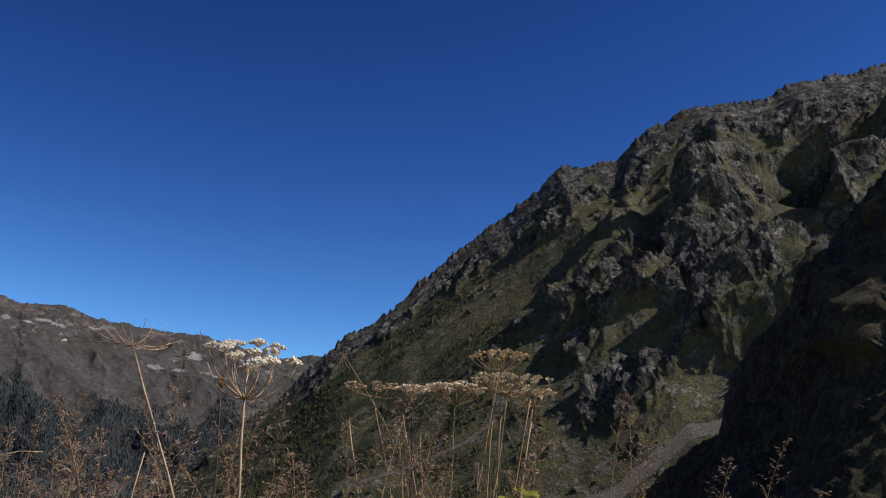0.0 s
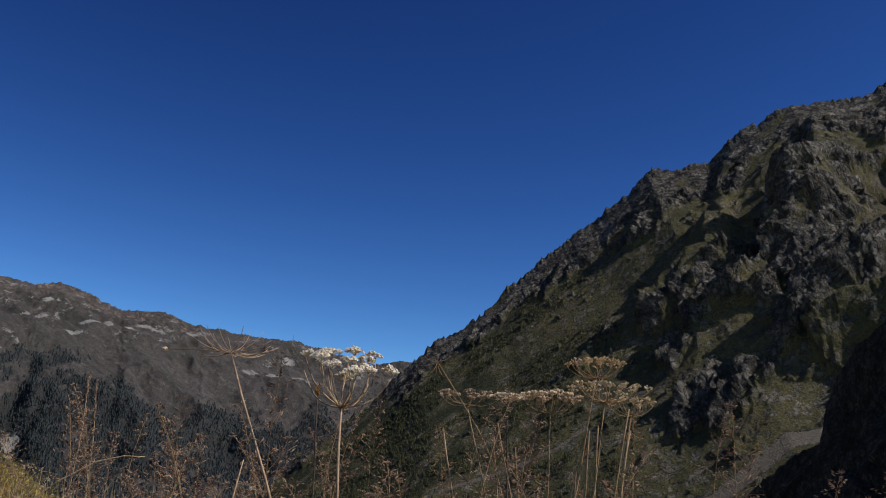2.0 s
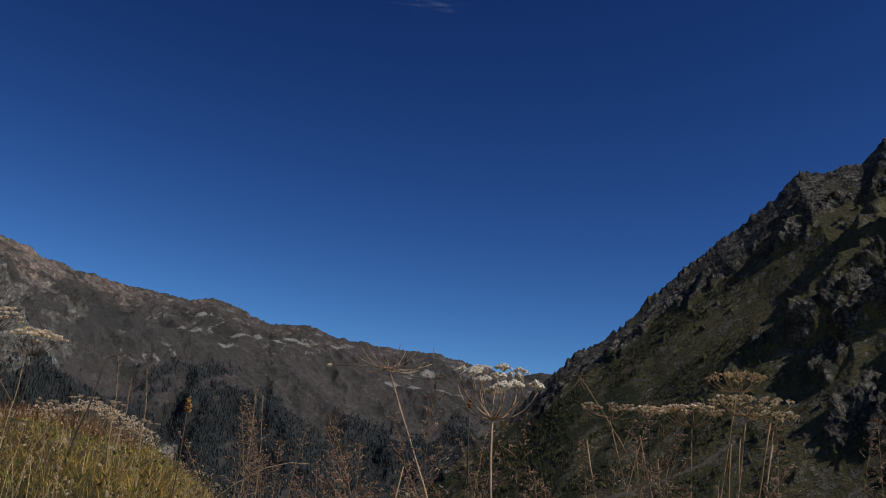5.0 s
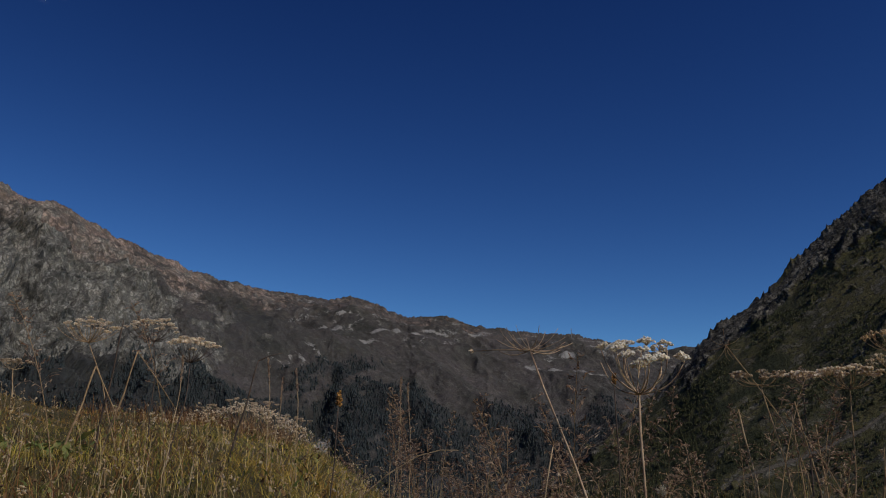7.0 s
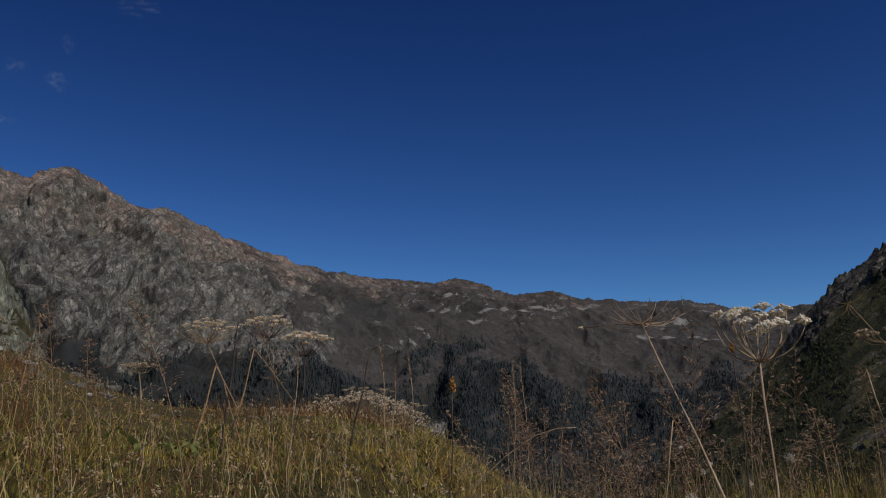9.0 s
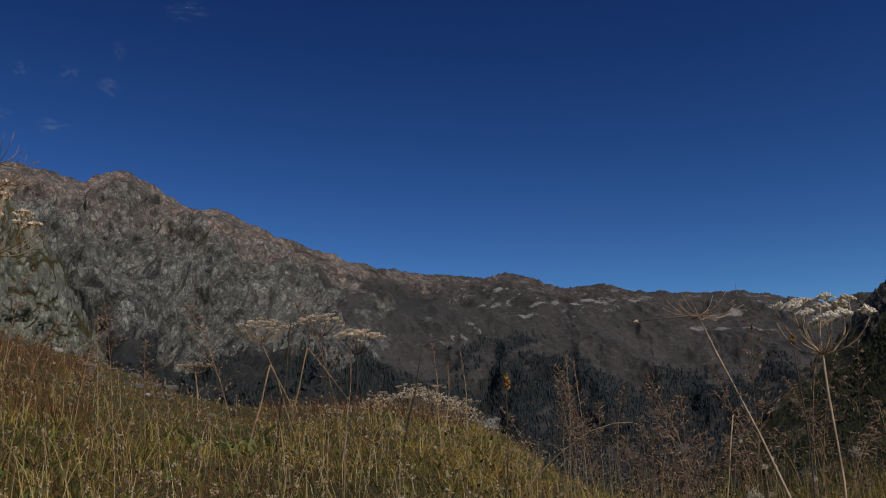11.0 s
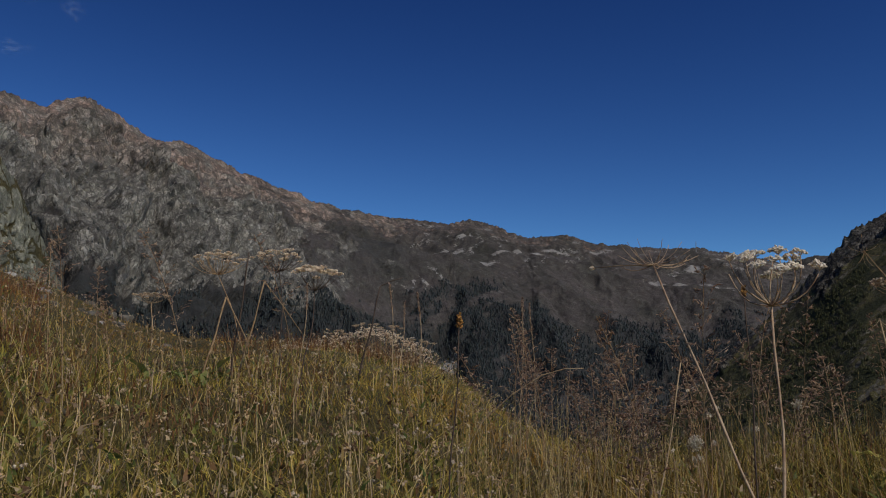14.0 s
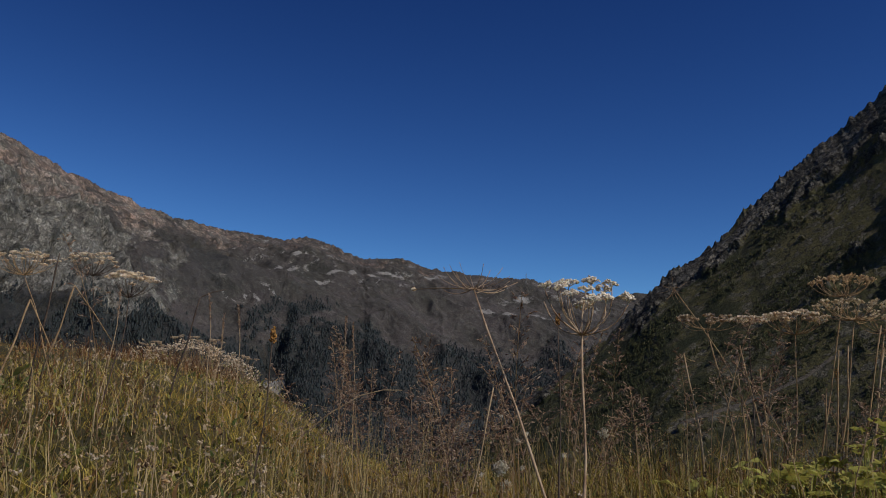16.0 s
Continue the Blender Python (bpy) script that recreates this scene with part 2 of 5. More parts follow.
    height = m.sum(soft, m.sum(m.sum(height, soft, 'SUBTRACT'), bare, 'MULTIPLY'))
    return m.done(colour, 0.9, height, grain * 0.06 * bite, 1.0)


def lattice(line, n):
    """n points at even steps along a line of points."""
    line = np.array(line, float)
    far = np.r_[0, np.cumsum(np.linalg.norm(np.diff(line, axis=0), axis=1))]
    at = np.linspace(0, far[-1], n)
    return np.stack([np.interp(at, far, line[:, k]) for k in range(3)], 1), at


def flank(crest, foot, nu, nv, drop, relief, jag, back):
    """A mountainside between its crest and its foot: rows of points and their normals, the way along the crest and down the slope."""
    top, along = lattice(crest, nu)
    low, _ = lattice(foot, nu)
    teeth = jag * (layered(along / (jag * 9), 4.2, 0, 4) + 1.1 * blocks(along / (jag * 4), 0 * along + 0.5, 1) + 0.8 * (ribbed(along / (jag * 1.7), 8.7) - 0.4) + 0.6 * blocks(along / (jag * 1.1), 0 * along + 0.5, 3))
    v = np.linspace(0, 1, nv)[:, None]
    points = top[None] + (low - top)[None] * np.stack([v, v, v ** drop], -1)
    slope = low - top
    way = np.gradient(top, axis=0)
    for _ in range(30):
        way[1:-1] = (way[:-2] + way[1:-1] * 2 + way[2:]) / 4
    out = np.cross(way, slope)
    out /= np.linalg.norm(out, axis=1)[:, None]
    out *= np.where(out[:, 2] < 0, -1, 1)[:, None]
    s = np.broadcast_to(along[None], (nv, nu))
    w = np.linalg.norm(points - top[None], axis=-1)
    lift = relief(s, w, np.broadcast_to(v, (nv, nu)))
    points = points + out[None] * (lift * (0.03 + 0.97 * smooth(0, 0.1, v)))[..., None]
    points[..., 2] += teeth[None] * np.exp(-v / 0.012)
    rear = [top + np.stack([0 * teeth, 0 * teeth, teeth], 1) + np.array(back) * q for q in (1.0, 0.35, 0.06)]
    points = np.concatenate([np.stack(rear), points])
    s, w = (np.concatenate([np.repeat(a[:1], 3, 0), a]) for a in (s, w))
    normal = np.cross(np.gradient(points, axis=1), np.gradient(points, axis=0))
    normal /= np.linalg.norm(normal, axis=-1)[..., None] + 1e-9
    normal *= np.where(normal[..., 2:] < 0, -1, 1)
    return points, normal, s, w

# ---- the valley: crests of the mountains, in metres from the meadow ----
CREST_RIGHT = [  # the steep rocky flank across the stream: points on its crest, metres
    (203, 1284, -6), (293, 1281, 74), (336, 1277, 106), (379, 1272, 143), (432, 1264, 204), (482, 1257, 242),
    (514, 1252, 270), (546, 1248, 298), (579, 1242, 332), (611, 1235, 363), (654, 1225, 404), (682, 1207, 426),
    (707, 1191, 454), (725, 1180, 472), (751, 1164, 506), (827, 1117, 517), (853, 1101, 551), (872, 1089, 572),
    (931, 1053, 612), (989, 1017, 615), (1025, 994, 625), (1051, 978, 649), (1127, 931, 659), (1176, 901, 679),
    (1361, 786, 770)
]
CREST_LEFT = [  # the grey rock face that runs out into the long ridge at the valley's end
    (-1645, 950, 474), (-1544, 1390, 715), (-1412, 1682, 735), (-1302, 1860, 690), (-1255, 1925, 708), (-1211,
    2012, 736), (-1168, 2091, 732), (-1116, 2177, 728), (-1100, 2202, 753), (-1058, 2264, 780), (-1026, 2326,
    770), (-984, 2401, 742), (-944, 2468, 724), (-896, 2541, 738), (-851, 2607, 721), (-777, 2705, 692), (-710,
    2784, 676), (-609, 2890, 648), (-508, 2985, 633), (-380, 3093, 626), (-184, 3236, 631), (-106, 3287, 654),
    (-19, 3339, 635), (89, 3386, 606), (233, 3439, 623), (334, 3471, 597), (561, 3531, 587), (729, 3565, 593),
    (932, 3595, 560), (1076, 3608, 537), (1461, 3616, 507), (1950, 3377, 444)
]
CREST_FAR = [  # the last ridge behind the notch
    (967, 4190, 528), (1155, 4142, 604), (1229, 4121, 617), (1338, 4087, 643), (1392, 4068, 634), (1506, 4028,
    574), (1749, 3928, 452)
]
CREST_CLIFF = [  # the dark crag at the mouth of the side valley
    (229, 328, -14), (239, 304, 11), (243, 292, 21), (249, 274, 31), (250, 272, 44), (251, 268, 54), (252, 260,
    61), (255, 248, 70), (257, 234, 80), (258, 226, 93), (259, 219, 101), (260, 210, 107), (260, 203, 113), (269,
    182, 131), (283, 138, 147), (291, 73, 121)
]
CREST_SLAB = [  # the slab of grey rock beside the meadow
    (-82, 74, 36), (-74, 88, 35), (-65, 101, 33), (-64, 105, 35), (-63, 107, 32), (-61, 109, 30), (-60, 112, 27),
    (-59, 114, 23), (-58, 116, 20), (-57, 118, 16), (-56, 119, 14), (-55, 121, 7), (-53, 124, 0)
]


def hump(s, w, s0, w0, rs, rw, steep=2.0):
    return np.exp(-(np.abs((s - s0) / rs) ** steep + np.abs((w - w0) / rw) ** steep))


def beside(s, w, line, wide):
    """1 on a line of (s, w) points, falling to 0 at that many metres from it."""
    near = np.full(np.shape(s), 1e9)
    for (a, b), (c, d) in zip(line, line[1:]):
        q = np.clip(((s - a) * (c - a) + (w - b) * (d - b)) / ((c - a) ** 2 + (d - b) ** 2), 0, 1)
        near = np.minimum(near, np.hypot(s - a - q * (c - a), w - b - q * (d - b)))
    return 1 - smooth(0.4 * wide, wide, near)


RAMP = [(945, 152), (759, 236), (510, 201), (336, 208)]  # the turf ramp under the crest, along and down the slope
WEDGE = [(774, 451), (712, 457), (644, 461), (591, 465)]  # grassy spur between the ribs
TRACK_HIGH = [(955, 639), (821, 642), (647, 656), (560, 645), (463, 576)]  # bare gravel along the slope's foot
TRACK_LOW = [(535, 444), (479, 438), (388, 404), (295, 366)]


def right_crag(s, w):
    """Where bare crags break the turf, 0 to 1: bands that run slantwise down the slope."""
    lean, deep = w + 0.5 * s, w / np.interp(s, [350, 900], [0.5, 1.0])
    return smooth(-0.12, 0.42, 0.75 * layered(s / 190, lean / 80, 11.0, 4) + 0.6 * layered(s / 50, lean / 32, 1.0, 3) + 0.75 * (1 - smooth(60, 180, deep)) - 1.0 * beside(s, w, RAMP, 95)
                  + 0.4 * hump(s, w, 945, 320, 210, 150) + 0.3 * hump(s, w, 760, 400, 110, 60) - 0.35 * smooth(440, 600, w) - 0.75 * smooth(110, 220, deep) * (1 - smooth(480, 720, s)) - 0.6 * (1 - smooth(230, 400, s)) - 0.8 * beside(s, w, WEDGE, 48))


def right_scrub(s, w):
    """Where dark dwarf scrub covers the slope, 0 to 1."""
    return (1 - smooth(430, 640, s + 0.3 * w)) * smooth(5, 60, w) * smooth(-0.3, 0.25, layered(s / 60, w / 45, 3.0, 3)) * (1 - beside(s, w, TRACK_LOW, 22))


def right_gravel(s, w):
    return np.maximum(beside(s, w, TRACK_HIGH, 16), beside(s, w, TRACK_LOW, 4.8))


RIBS = [  # ribs of rock that stand out of the slope: their lines along and down it, height, steep and gentle width
    ([(976, 213), (927, 254), (899, 317), (815, 375)], 34, 18, 56),
    ([(805, 214), (793, 280), (749, 309), (700, 320)], 32, 13, 40),
    ([(995, 433), (917, 447), (850, 465)], 40, 18, 50),
    ([(1253, 185), (1191, 282), (1126, 330)], 60, 20, 55),
    ([(1060, 511), (973, 524), (902, 516)], 34, 16, 45),
    ([(889, 42), (855, 112), (833, 182)], 14, 12, 30),
    ([(1048, 56), (1014, 146), (998, 194)], 16, 12, 30),
]


def rib(s, w, line, high, steep, gentle):
    """A rib of rock down the slope that breaks off sharply on one side and slopes gently on the other."""
    near, side = np.full(np.shape(s), 1e9), np.zeros(np.shape(s))
    for (a, b), (c, d) in zip(line, line[1:]):
        q = np.clip(((s - a) * (c - a) + (w - b) * (d - b)) / ((c - a) ** 2 + (d - b) ** 2), 0, 1)
        far = np.hypot(s - a - q * (c - a), w - b - q * (d - b))
        side = np.where(far < near, (c - a) * (w - b) - (d - b) * (s - a), side)
        near = np.minimum(near, far)
    return high * np.exp(-(near / np.where(side > 0, steep, gentle)) ** 2)


def right_relief(s, w, v):
    crag = right_crag(s, w)
    sw, ww = s + 14 * layered(s / 90, w / 90, 9.0, 3), w + 14 * layered(s / 90, w / 90, 4.0, 3)
    lean = ww + 0.5 * sw
    body = (16 * (ribbed(sw / 420 + 0.3, lean / 210, 0.5) - 0.5) + 9 * (ribbed(sw / 190, lean / 95, 2.1) - 0.5)) * smooth(0.0, 0.3, v) * (1 - 0.9 * beside(s, w, RAMP, 110)) * (0.3 + 0.7 * smooth(476, 809, s))
    rough = (15 * blocks(sw / 92, lean / 42, 1) + 12 * blocks(sw / 38, (ww + 0.3 * sw) / 22, 2) + 8 * blocks(sw / 15, ww / 11, 3)
             + 6 * (craggy(sw / 60, lean / 32, 7.7, 4, 0.55) - 0.75))
    stony = 2.4 * blocks(s / 7, w / 6.5, 4) + 1.2 * layered(s / 5, w / 5, 2.7, 2)
    boulders = 4.5 * smooth(0.30, 0.42, blocks(sw / 11, ww / 10, 6)) * smooth(-0.2, 0.4, layered(s / 70, w / 60, 5.5, 3))
    ribs = sum(rib(sw, ww, line, high, steep, gentle) for line, high, steep, gentle in RIBS)
    knobs = 30 * hump(sw, ww, 973, 265, 40, 50, 4) - 105 * hump(sw, ww, 1145, 245, 95, 52) - 8 * hump(sw, ww, 690, 340, 60, 60)
    rugged = np.clip(crag + 0.010 * ribs, 0, 1)
    return (body + ribs + knobs + rough * (0.05 + 0.95 * rugged) * (0.4 + 0.6 * smooth(0.0, 0.12, v)) + stony * (0.25 + 0.75 * rugged) + boulders * (1 - rugged) + 9 * crag * smooth(0.05, 0.2, v)) * (1 - 0.85 * right_gravel(s, w))


def left_relief(s, w, v):
    rocky = 1 - smooth(2050, 2500, s)
    sw, ww = s + 30 * layered(s / 160, w / 160, 9.0, 3), w + 30 * layered(s / 160, w / 160, 4.0, 3)
    body = 95 * (ribbed((sw - 0.5 * ww) / 330, ww / 700, 0.2) - 0.5) + 62 * (craggy((sw - 0.45 * ww) / 190, ww / 330, 2.2, 3, 0.5) - 0.75) + 46 * blocks((sw - 0.45 * ww) / 110, ww / 150, 5) + 24 * blocks((sw - 0.2 * ww) / 48, ww / 62, 6)
    far = 80 * (ribbed((sw - 0.6 * ww) / 620, ww / 900, 3.4) - 0.5) + 34 * (ribbed((sw - 0.7 * ww) / 230, ww / 420, 6.6) - 0.5) + 9 * (craggy((sw - 0.5 * ww) / 120, ww / 160, 1.1, 4, 0.5) - 0.75)
    crest = 18 * (craggy(sw / 110, ww / 110, 5.2, 5, 0.55) - 0.7) * (1 - smooth(150, 330, w))
    small = 9 * blocks(sw / 24, ww / 30, 7) + 4 * blocks(s / 11, w / 13, 8) + 6 * (craggy(sw / 60, ww / 70, 4.4, 3, 0.5) - 0.75)
    gully = 60 * hump(sw, ww, 2871, 1000, 40, 220)
    return (rocky * body + (1 - rocky) * far) * (0.15 + 0.85 * smooth(0.0, 0.2, v)) + crest * smooth(0.0, 0.04, v) + (0.35 + 0.65 * rocky) * small - gully - 8 * rocky * left_cracks(s, w)


def left_cracks(s, w):
    """Dark clefts in the grey face, which take the turf's colour, 0 to 1."""
    u, t = s - 0.45 * w + 22 * layered(s / 90, w / 90, 2.0, 4), w + 22 * layered(s / 90, w / 90, 6.0, 4)
    broad = smooth(0.91, 0.985, ribbed(u / 130, t / 300, 3.3))
    cross = smooth(0.92, 0.985, ribbed((u + 0.9 * t) / 110, t / 200, 7.1))
    fine = smooth(0.90, 0.975, ribbed(u / 58, t / 100, 5.9))
    return np.maximum(np.maximum(broad, 0.9 * cross), 0.75 * fine) * smooth(-0.45, 0.2, layered(s / 200, w / 160, 8.8, 3)) * smooth(60, 200, w)


WOOD_EDGE = ((2295, 2502, 2677, 2925, 3091, 3215, 3370, 3450, 3530, 3567, 3753, 3980, 4146), (777, 706, 650, 590, 650, 751, 960, 1040, 900, 770, 715, 731, 664))  # along the crest, and down to the wood's upper edge


def left_wood(s, w):
    """Where the conifer wood stands, 0 to 1."""
    return smooth(-0.35, 0.1, layered(s / 60, w / 50, 4.4, 3) + 0.5 * smooth(750, 950, w)) * (smooth(-0.1, 0.25, layered(s / 170, w / 130, 12.0, 4) + 0.9 * hump(s, w, 2900, 950, 480, 350) - 0.25 + 0.8 * smooth(650, 950, w))
            * smooth(2250, 2500, s + 0.2 * w) * smooth(-40, 50, w + 40 * layered(s / 90, w / 90, 3.1, 3) - np.interp(s, WOOD_EDGE[0], WOOD_EDGE[1])) * (1 - hump(s, w, 2871, 1010, 30, 110)))


def cliff_relief(s, w, v):
    return 10 * ribbed(s / 70, w / 90, 1.3) + 11 * blocks(s / 30, w / 38, 9) + 6 * blocks(s / 12, w / 15, 10) + 2.6 * blocks(s / 5, w / 5, 11) - 6 + rib(s, w, [(160, 12), (154, 60), (153, 130)], 8, 12, 62)


def slab_cracks(s, w):
    """Grown-over cracks that split the slab into leaning blocks, 0 to 1."""
    u, t = s + 0.45 * w + 0.8 * layered(s / 4, w / 4, 2.0, 3), w + 0.8 * layered(s / 4, w / 4, 6.0, 3)
    broad = smooth(0.84, 0.95, ribbed(u / 4.2, t / 8, 3.3))
    cross = smooth(0.85, 0.95, ribbed((u - 1.1 * t) / 3.4, t / 5.0, 7.1))
    fine = 0.9 * smooth(0.83, 0.94, ribbed(u / 1.9, t / 3.0, 5.9)) * smooth(-0.5, 0.0, layered(s / 12, w / 12, 8.8, 2))
    return np.maximum(np.maximum(broad, cross), fine)


def slab_relief(s, w, v):
    return -0.4 * slab_cracks(s, w) + 1.5 * ribbed((s + 0.5 * w) / 18, w / 30, 1.9) + 2.6 * blocks((s + 0.5 * w) / 9, w / 15, 12) + 1.2 * blocks((s + 0.4 * w) / 3.6, w / 5, 13) + 0.7 * blocks(s / 1.5, w / 1.8, 14) - 1


FOOT_RIGHT = [(150, 760, -150), (283, 631, -155), (450, 530, -140), (700, 330, -110), (900, 170, -60)]
FOOT_LEFT = [(-900, 560, -150), (-760, 900, -150), (-430, 1320, -180), (60, 1650, -200), (500, 1900, -200), (900, 1900, -200)]
FOOT_FAR = [(700, 3500, 100), (1100, 3400, 100), (1600, 3300, 100)]
FOOT_CLIFF = [(190, 290, -70), (150, 190, -75), (125, 120, -60), (160, 90, -40), (205, 60, -30), (240, 20, -20)]
FOOT_SLAB = [(-62, 52, -2), (-55, 66, -4), (-51, 84, -8), (-51, 100, -12), (-57, 124, -16)]

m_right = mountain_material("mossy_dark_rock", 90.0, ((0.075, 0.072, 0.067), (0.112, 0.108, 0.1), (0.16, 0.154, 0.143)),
                            ((0.05, 0.05, 0.021), (0.092, 0.081, 0.036)), ((0.085, 0.073, 0.057), (0.15, 0.13, 0.105)), upright=0.85, stony=0.65, wood_shade=(0.022, 0.026, 0.011))
# ridge turf and wood floor lean to blue: distance haze put into the colour
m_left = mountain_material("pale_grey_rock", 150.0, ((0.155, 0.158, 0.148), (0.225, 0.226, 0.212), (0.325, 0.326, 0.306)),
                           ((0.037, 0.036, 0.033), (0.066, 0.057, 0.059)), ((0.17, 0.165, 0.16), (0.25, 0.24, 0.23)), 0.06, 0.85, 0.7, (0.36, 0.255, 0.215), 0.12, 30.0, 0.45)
# rock and turf tones lowered: the crag's deep shade is put into the colour
m_cliff = mountain_material("shaded_crag_rock", 22.0, ((0.028, 0.026, 0.022), (0.045, 0.041, 0.034), (0.075, 0.067, 0.056)),
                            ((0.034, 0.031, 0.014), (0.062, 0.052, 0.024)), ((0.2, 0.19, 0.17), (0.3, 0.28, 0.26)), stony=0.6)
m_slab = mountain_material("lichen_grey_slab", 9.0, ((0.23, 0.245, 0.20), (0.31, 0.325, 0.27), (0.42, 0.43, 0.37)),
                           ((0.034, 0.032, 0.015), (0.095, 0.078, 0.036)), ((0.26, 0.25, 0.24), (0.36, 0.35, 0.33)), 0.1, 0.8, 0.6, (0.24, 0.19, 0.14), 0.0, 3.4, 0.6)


def mountain(name, grid, material, turf, scree, label, iron=0.0, wooded=0.0):
    points, normal, s, w = grid
    ob = new(name, grid_mesh(name, points, {"turf": turf, "scree": scree, "iron": iron + 0 * turf, "wooded": wooded + 0 * turf}))
    ob.data.materials.append(material)
    return tagged(ob, label, "mountain", kind="structure")


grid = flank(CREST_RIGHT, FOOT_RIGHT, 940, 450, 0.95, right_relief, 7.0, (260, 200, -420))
points, normal, s, w = grid
patchy = layered(s / 120, w / 90, 3.0, 4)
turf = np.clip(1.1 - 1.25 * right_crag(s, w) + 0.5 * smooth(0.75, 0.95, normal[..., 2]) + 0.1 * patchy, 0, 1)
gravel = right_gravel(s, w)
mountain("mountain_right", grid, m_right, turf * (1 - gravel), 0.9 * gravel, "steep dark rocky mountainside with olive turf ledges", 0.0, right_scrub(s, w))
grid_right = grid

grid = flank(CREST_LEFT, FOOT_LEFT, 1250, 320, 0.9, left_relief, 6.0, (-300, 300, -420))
points, normal, s, w = grid
patchy = layered(s / 160, w / 120, 6.0, 4)
turf = smooth(-240, 240, s - 2200 - 0.45 * np.minimum(w, 700) + 260 * patchy) * (1 - 0.75 * (1 - smooth(40, 230, w + 90 * patchy)) * (1 - 0.4 * smooth(2500, 2800, s))) + 0.35 * smooth(0.72, 0.9, normal[..., 2] + 0.2 * patchy)
turf = np.maximum(turf, 0.62 * left_cracks(s, w) * (1 - smooth(2150, 2500, s)))
# dark band at the face's foot: wood, with the shadow there coloured in
footed = smooth(800, 930, w + 70 * patchy) * (1 - smooth(2350, 2600, s))
turf = np.maximum(turf, footed)
turf = np.maximum(turf, smooth(480, 620, w + 60 * patchy) * smooth(2300, 2520, s + 120 * patchy))
scree = 0 * turf
for s0, w0, rs, rw in ((2930, 232, 26, 24), (2965, 215, 18, 14), (2890, 340, 60, 30), (3143, 275, 50, 18), (3060, 390, 34, 12), (3318, 190, 50, 24), (3250, 230, 34, 12), (3100, 340, 30, 9),
                       (3630, 435, 45, 28), (3700, 400, 60, 22), (3800, 385, 90, 18), (3910, 402, 80, 16), (3970, 410, 40, 22), (3463, 100, 40, 24), (3850, 230, 34, 26), (2871, 1010, 34, 110), (3000, 440, 60, 14), (3480, 330, 40, 12)):
    scree = np.maximum(scree, 1.05 * hump(s + 18 * patchy, w + 12 * patchy, s0, w0, rs, rw))
scree = np.maximum(scree, 0.75 * smooth(0.15, 0.5, layered((s - 0.5 * w) / 30, w / 60, 2.2, 4)) * hump(s, w, 2760, 560, 150, 70))
scree = np.maximum(scree, 0.46 * smooth(0.1, 0.6, layered((s + 0.8 * w) / 80, w / 60, 8.0, 4)) * smooth(2450, 2750, s) * (1 - smooth(330, 560, w)))
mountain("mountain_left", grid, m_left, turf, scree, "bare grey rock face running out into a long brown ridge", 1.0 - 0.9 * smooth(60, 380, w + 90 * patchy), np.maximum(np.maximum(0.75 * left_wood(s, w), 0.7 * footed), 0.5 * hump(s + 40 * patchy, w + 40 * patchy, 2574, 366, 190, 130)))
grid_left = grid

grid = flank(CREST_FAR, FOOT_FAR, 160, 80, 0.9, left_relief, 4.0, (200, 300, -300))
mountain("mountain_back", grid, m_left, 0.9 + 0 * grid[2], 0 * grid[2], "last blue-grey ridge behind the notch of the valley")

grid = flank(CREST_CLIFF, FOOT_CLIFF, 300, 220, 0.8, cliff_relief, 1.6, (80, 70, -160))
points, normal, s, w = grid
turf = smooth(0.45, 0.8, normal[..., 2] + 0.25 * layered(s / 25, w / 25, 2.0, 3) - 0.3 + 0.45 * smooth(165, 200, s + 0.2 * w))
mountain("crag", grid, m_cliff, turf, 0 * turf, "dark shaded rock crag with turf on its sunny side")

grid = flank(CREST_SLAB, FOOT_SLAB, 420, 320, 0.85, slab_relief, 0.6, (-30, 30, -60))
points, normal, s, w = grid
turf = np.maximum(0.8 * smooth(0.7, 0.9, normal[..., 2] + 0.15 * layered(s / 9, w / 9, 2.0, 3)), slab_cracks(s, w))
mountain("rock_slab", grid, m_slab, turf, 0 * turf, "pale green-grey fissured rock slab above the meadow")

# ---- the meadow: ground that rises to a crest ahead and falls away behind it ----
CREST_TURN = [-180, -130, -90, -60, -33, -27, -23, -19, -10, -4, -2, 0, 2, 4, 8, 14, 20, 35, 55, 90, 130, 180]  # degrees from straight ahead
CREST_REACH = [6, 9, 12, 13, 12, 9.5, 7.5, 6.5, 6.0, 5.4, 5.2, 4.9, 4.5, 3.8, 3.2, 3.0, 2.9, 2.7, 2.6, 2.6, 3.5, 6]  # metres to the crest
CREST_RISE = [-2, 5, 12, 11, 8.3, 6.5, 5.2, 3.75, 3.6, 2.75, 1.4, -0.2, -1.6, -2.9, -3.9, -3.6, -3.6, -4.2, -5, -6, -6, -2]  # degrees above the eye
EYE = 0.62


def ground_height(x, y):
    x, y = np.asarray(x, float), np.asarray(y, float)
    turn, reach = np.degrees(np.arctan2(x, y)), np.hypot(x, y)
    top = np.interp(turn, CREST_TURN, CREST_REACH)
    rise = top * np.tan(np.radians(np.interp(turn, CREST_TURN, CREST_RISE)))
    q = np.clip(reach / top, 0, 1)
    z = -EYE + (rise + EYE) * q * (1.55 - 0.55 * q)
    past = np.maximum(reach - top, 0)
    z = z - 0.55 * past * past / (past + 2.0)
    z = np.maximum(z, -190 + 6 * layered(x / 150, y / 150, 1.0, 3))
    z = z + 0.05 * layered(x / 0.9, y / 0.9, 5.0, 4) * smooth(0.2, 1.5, reach)
    return z


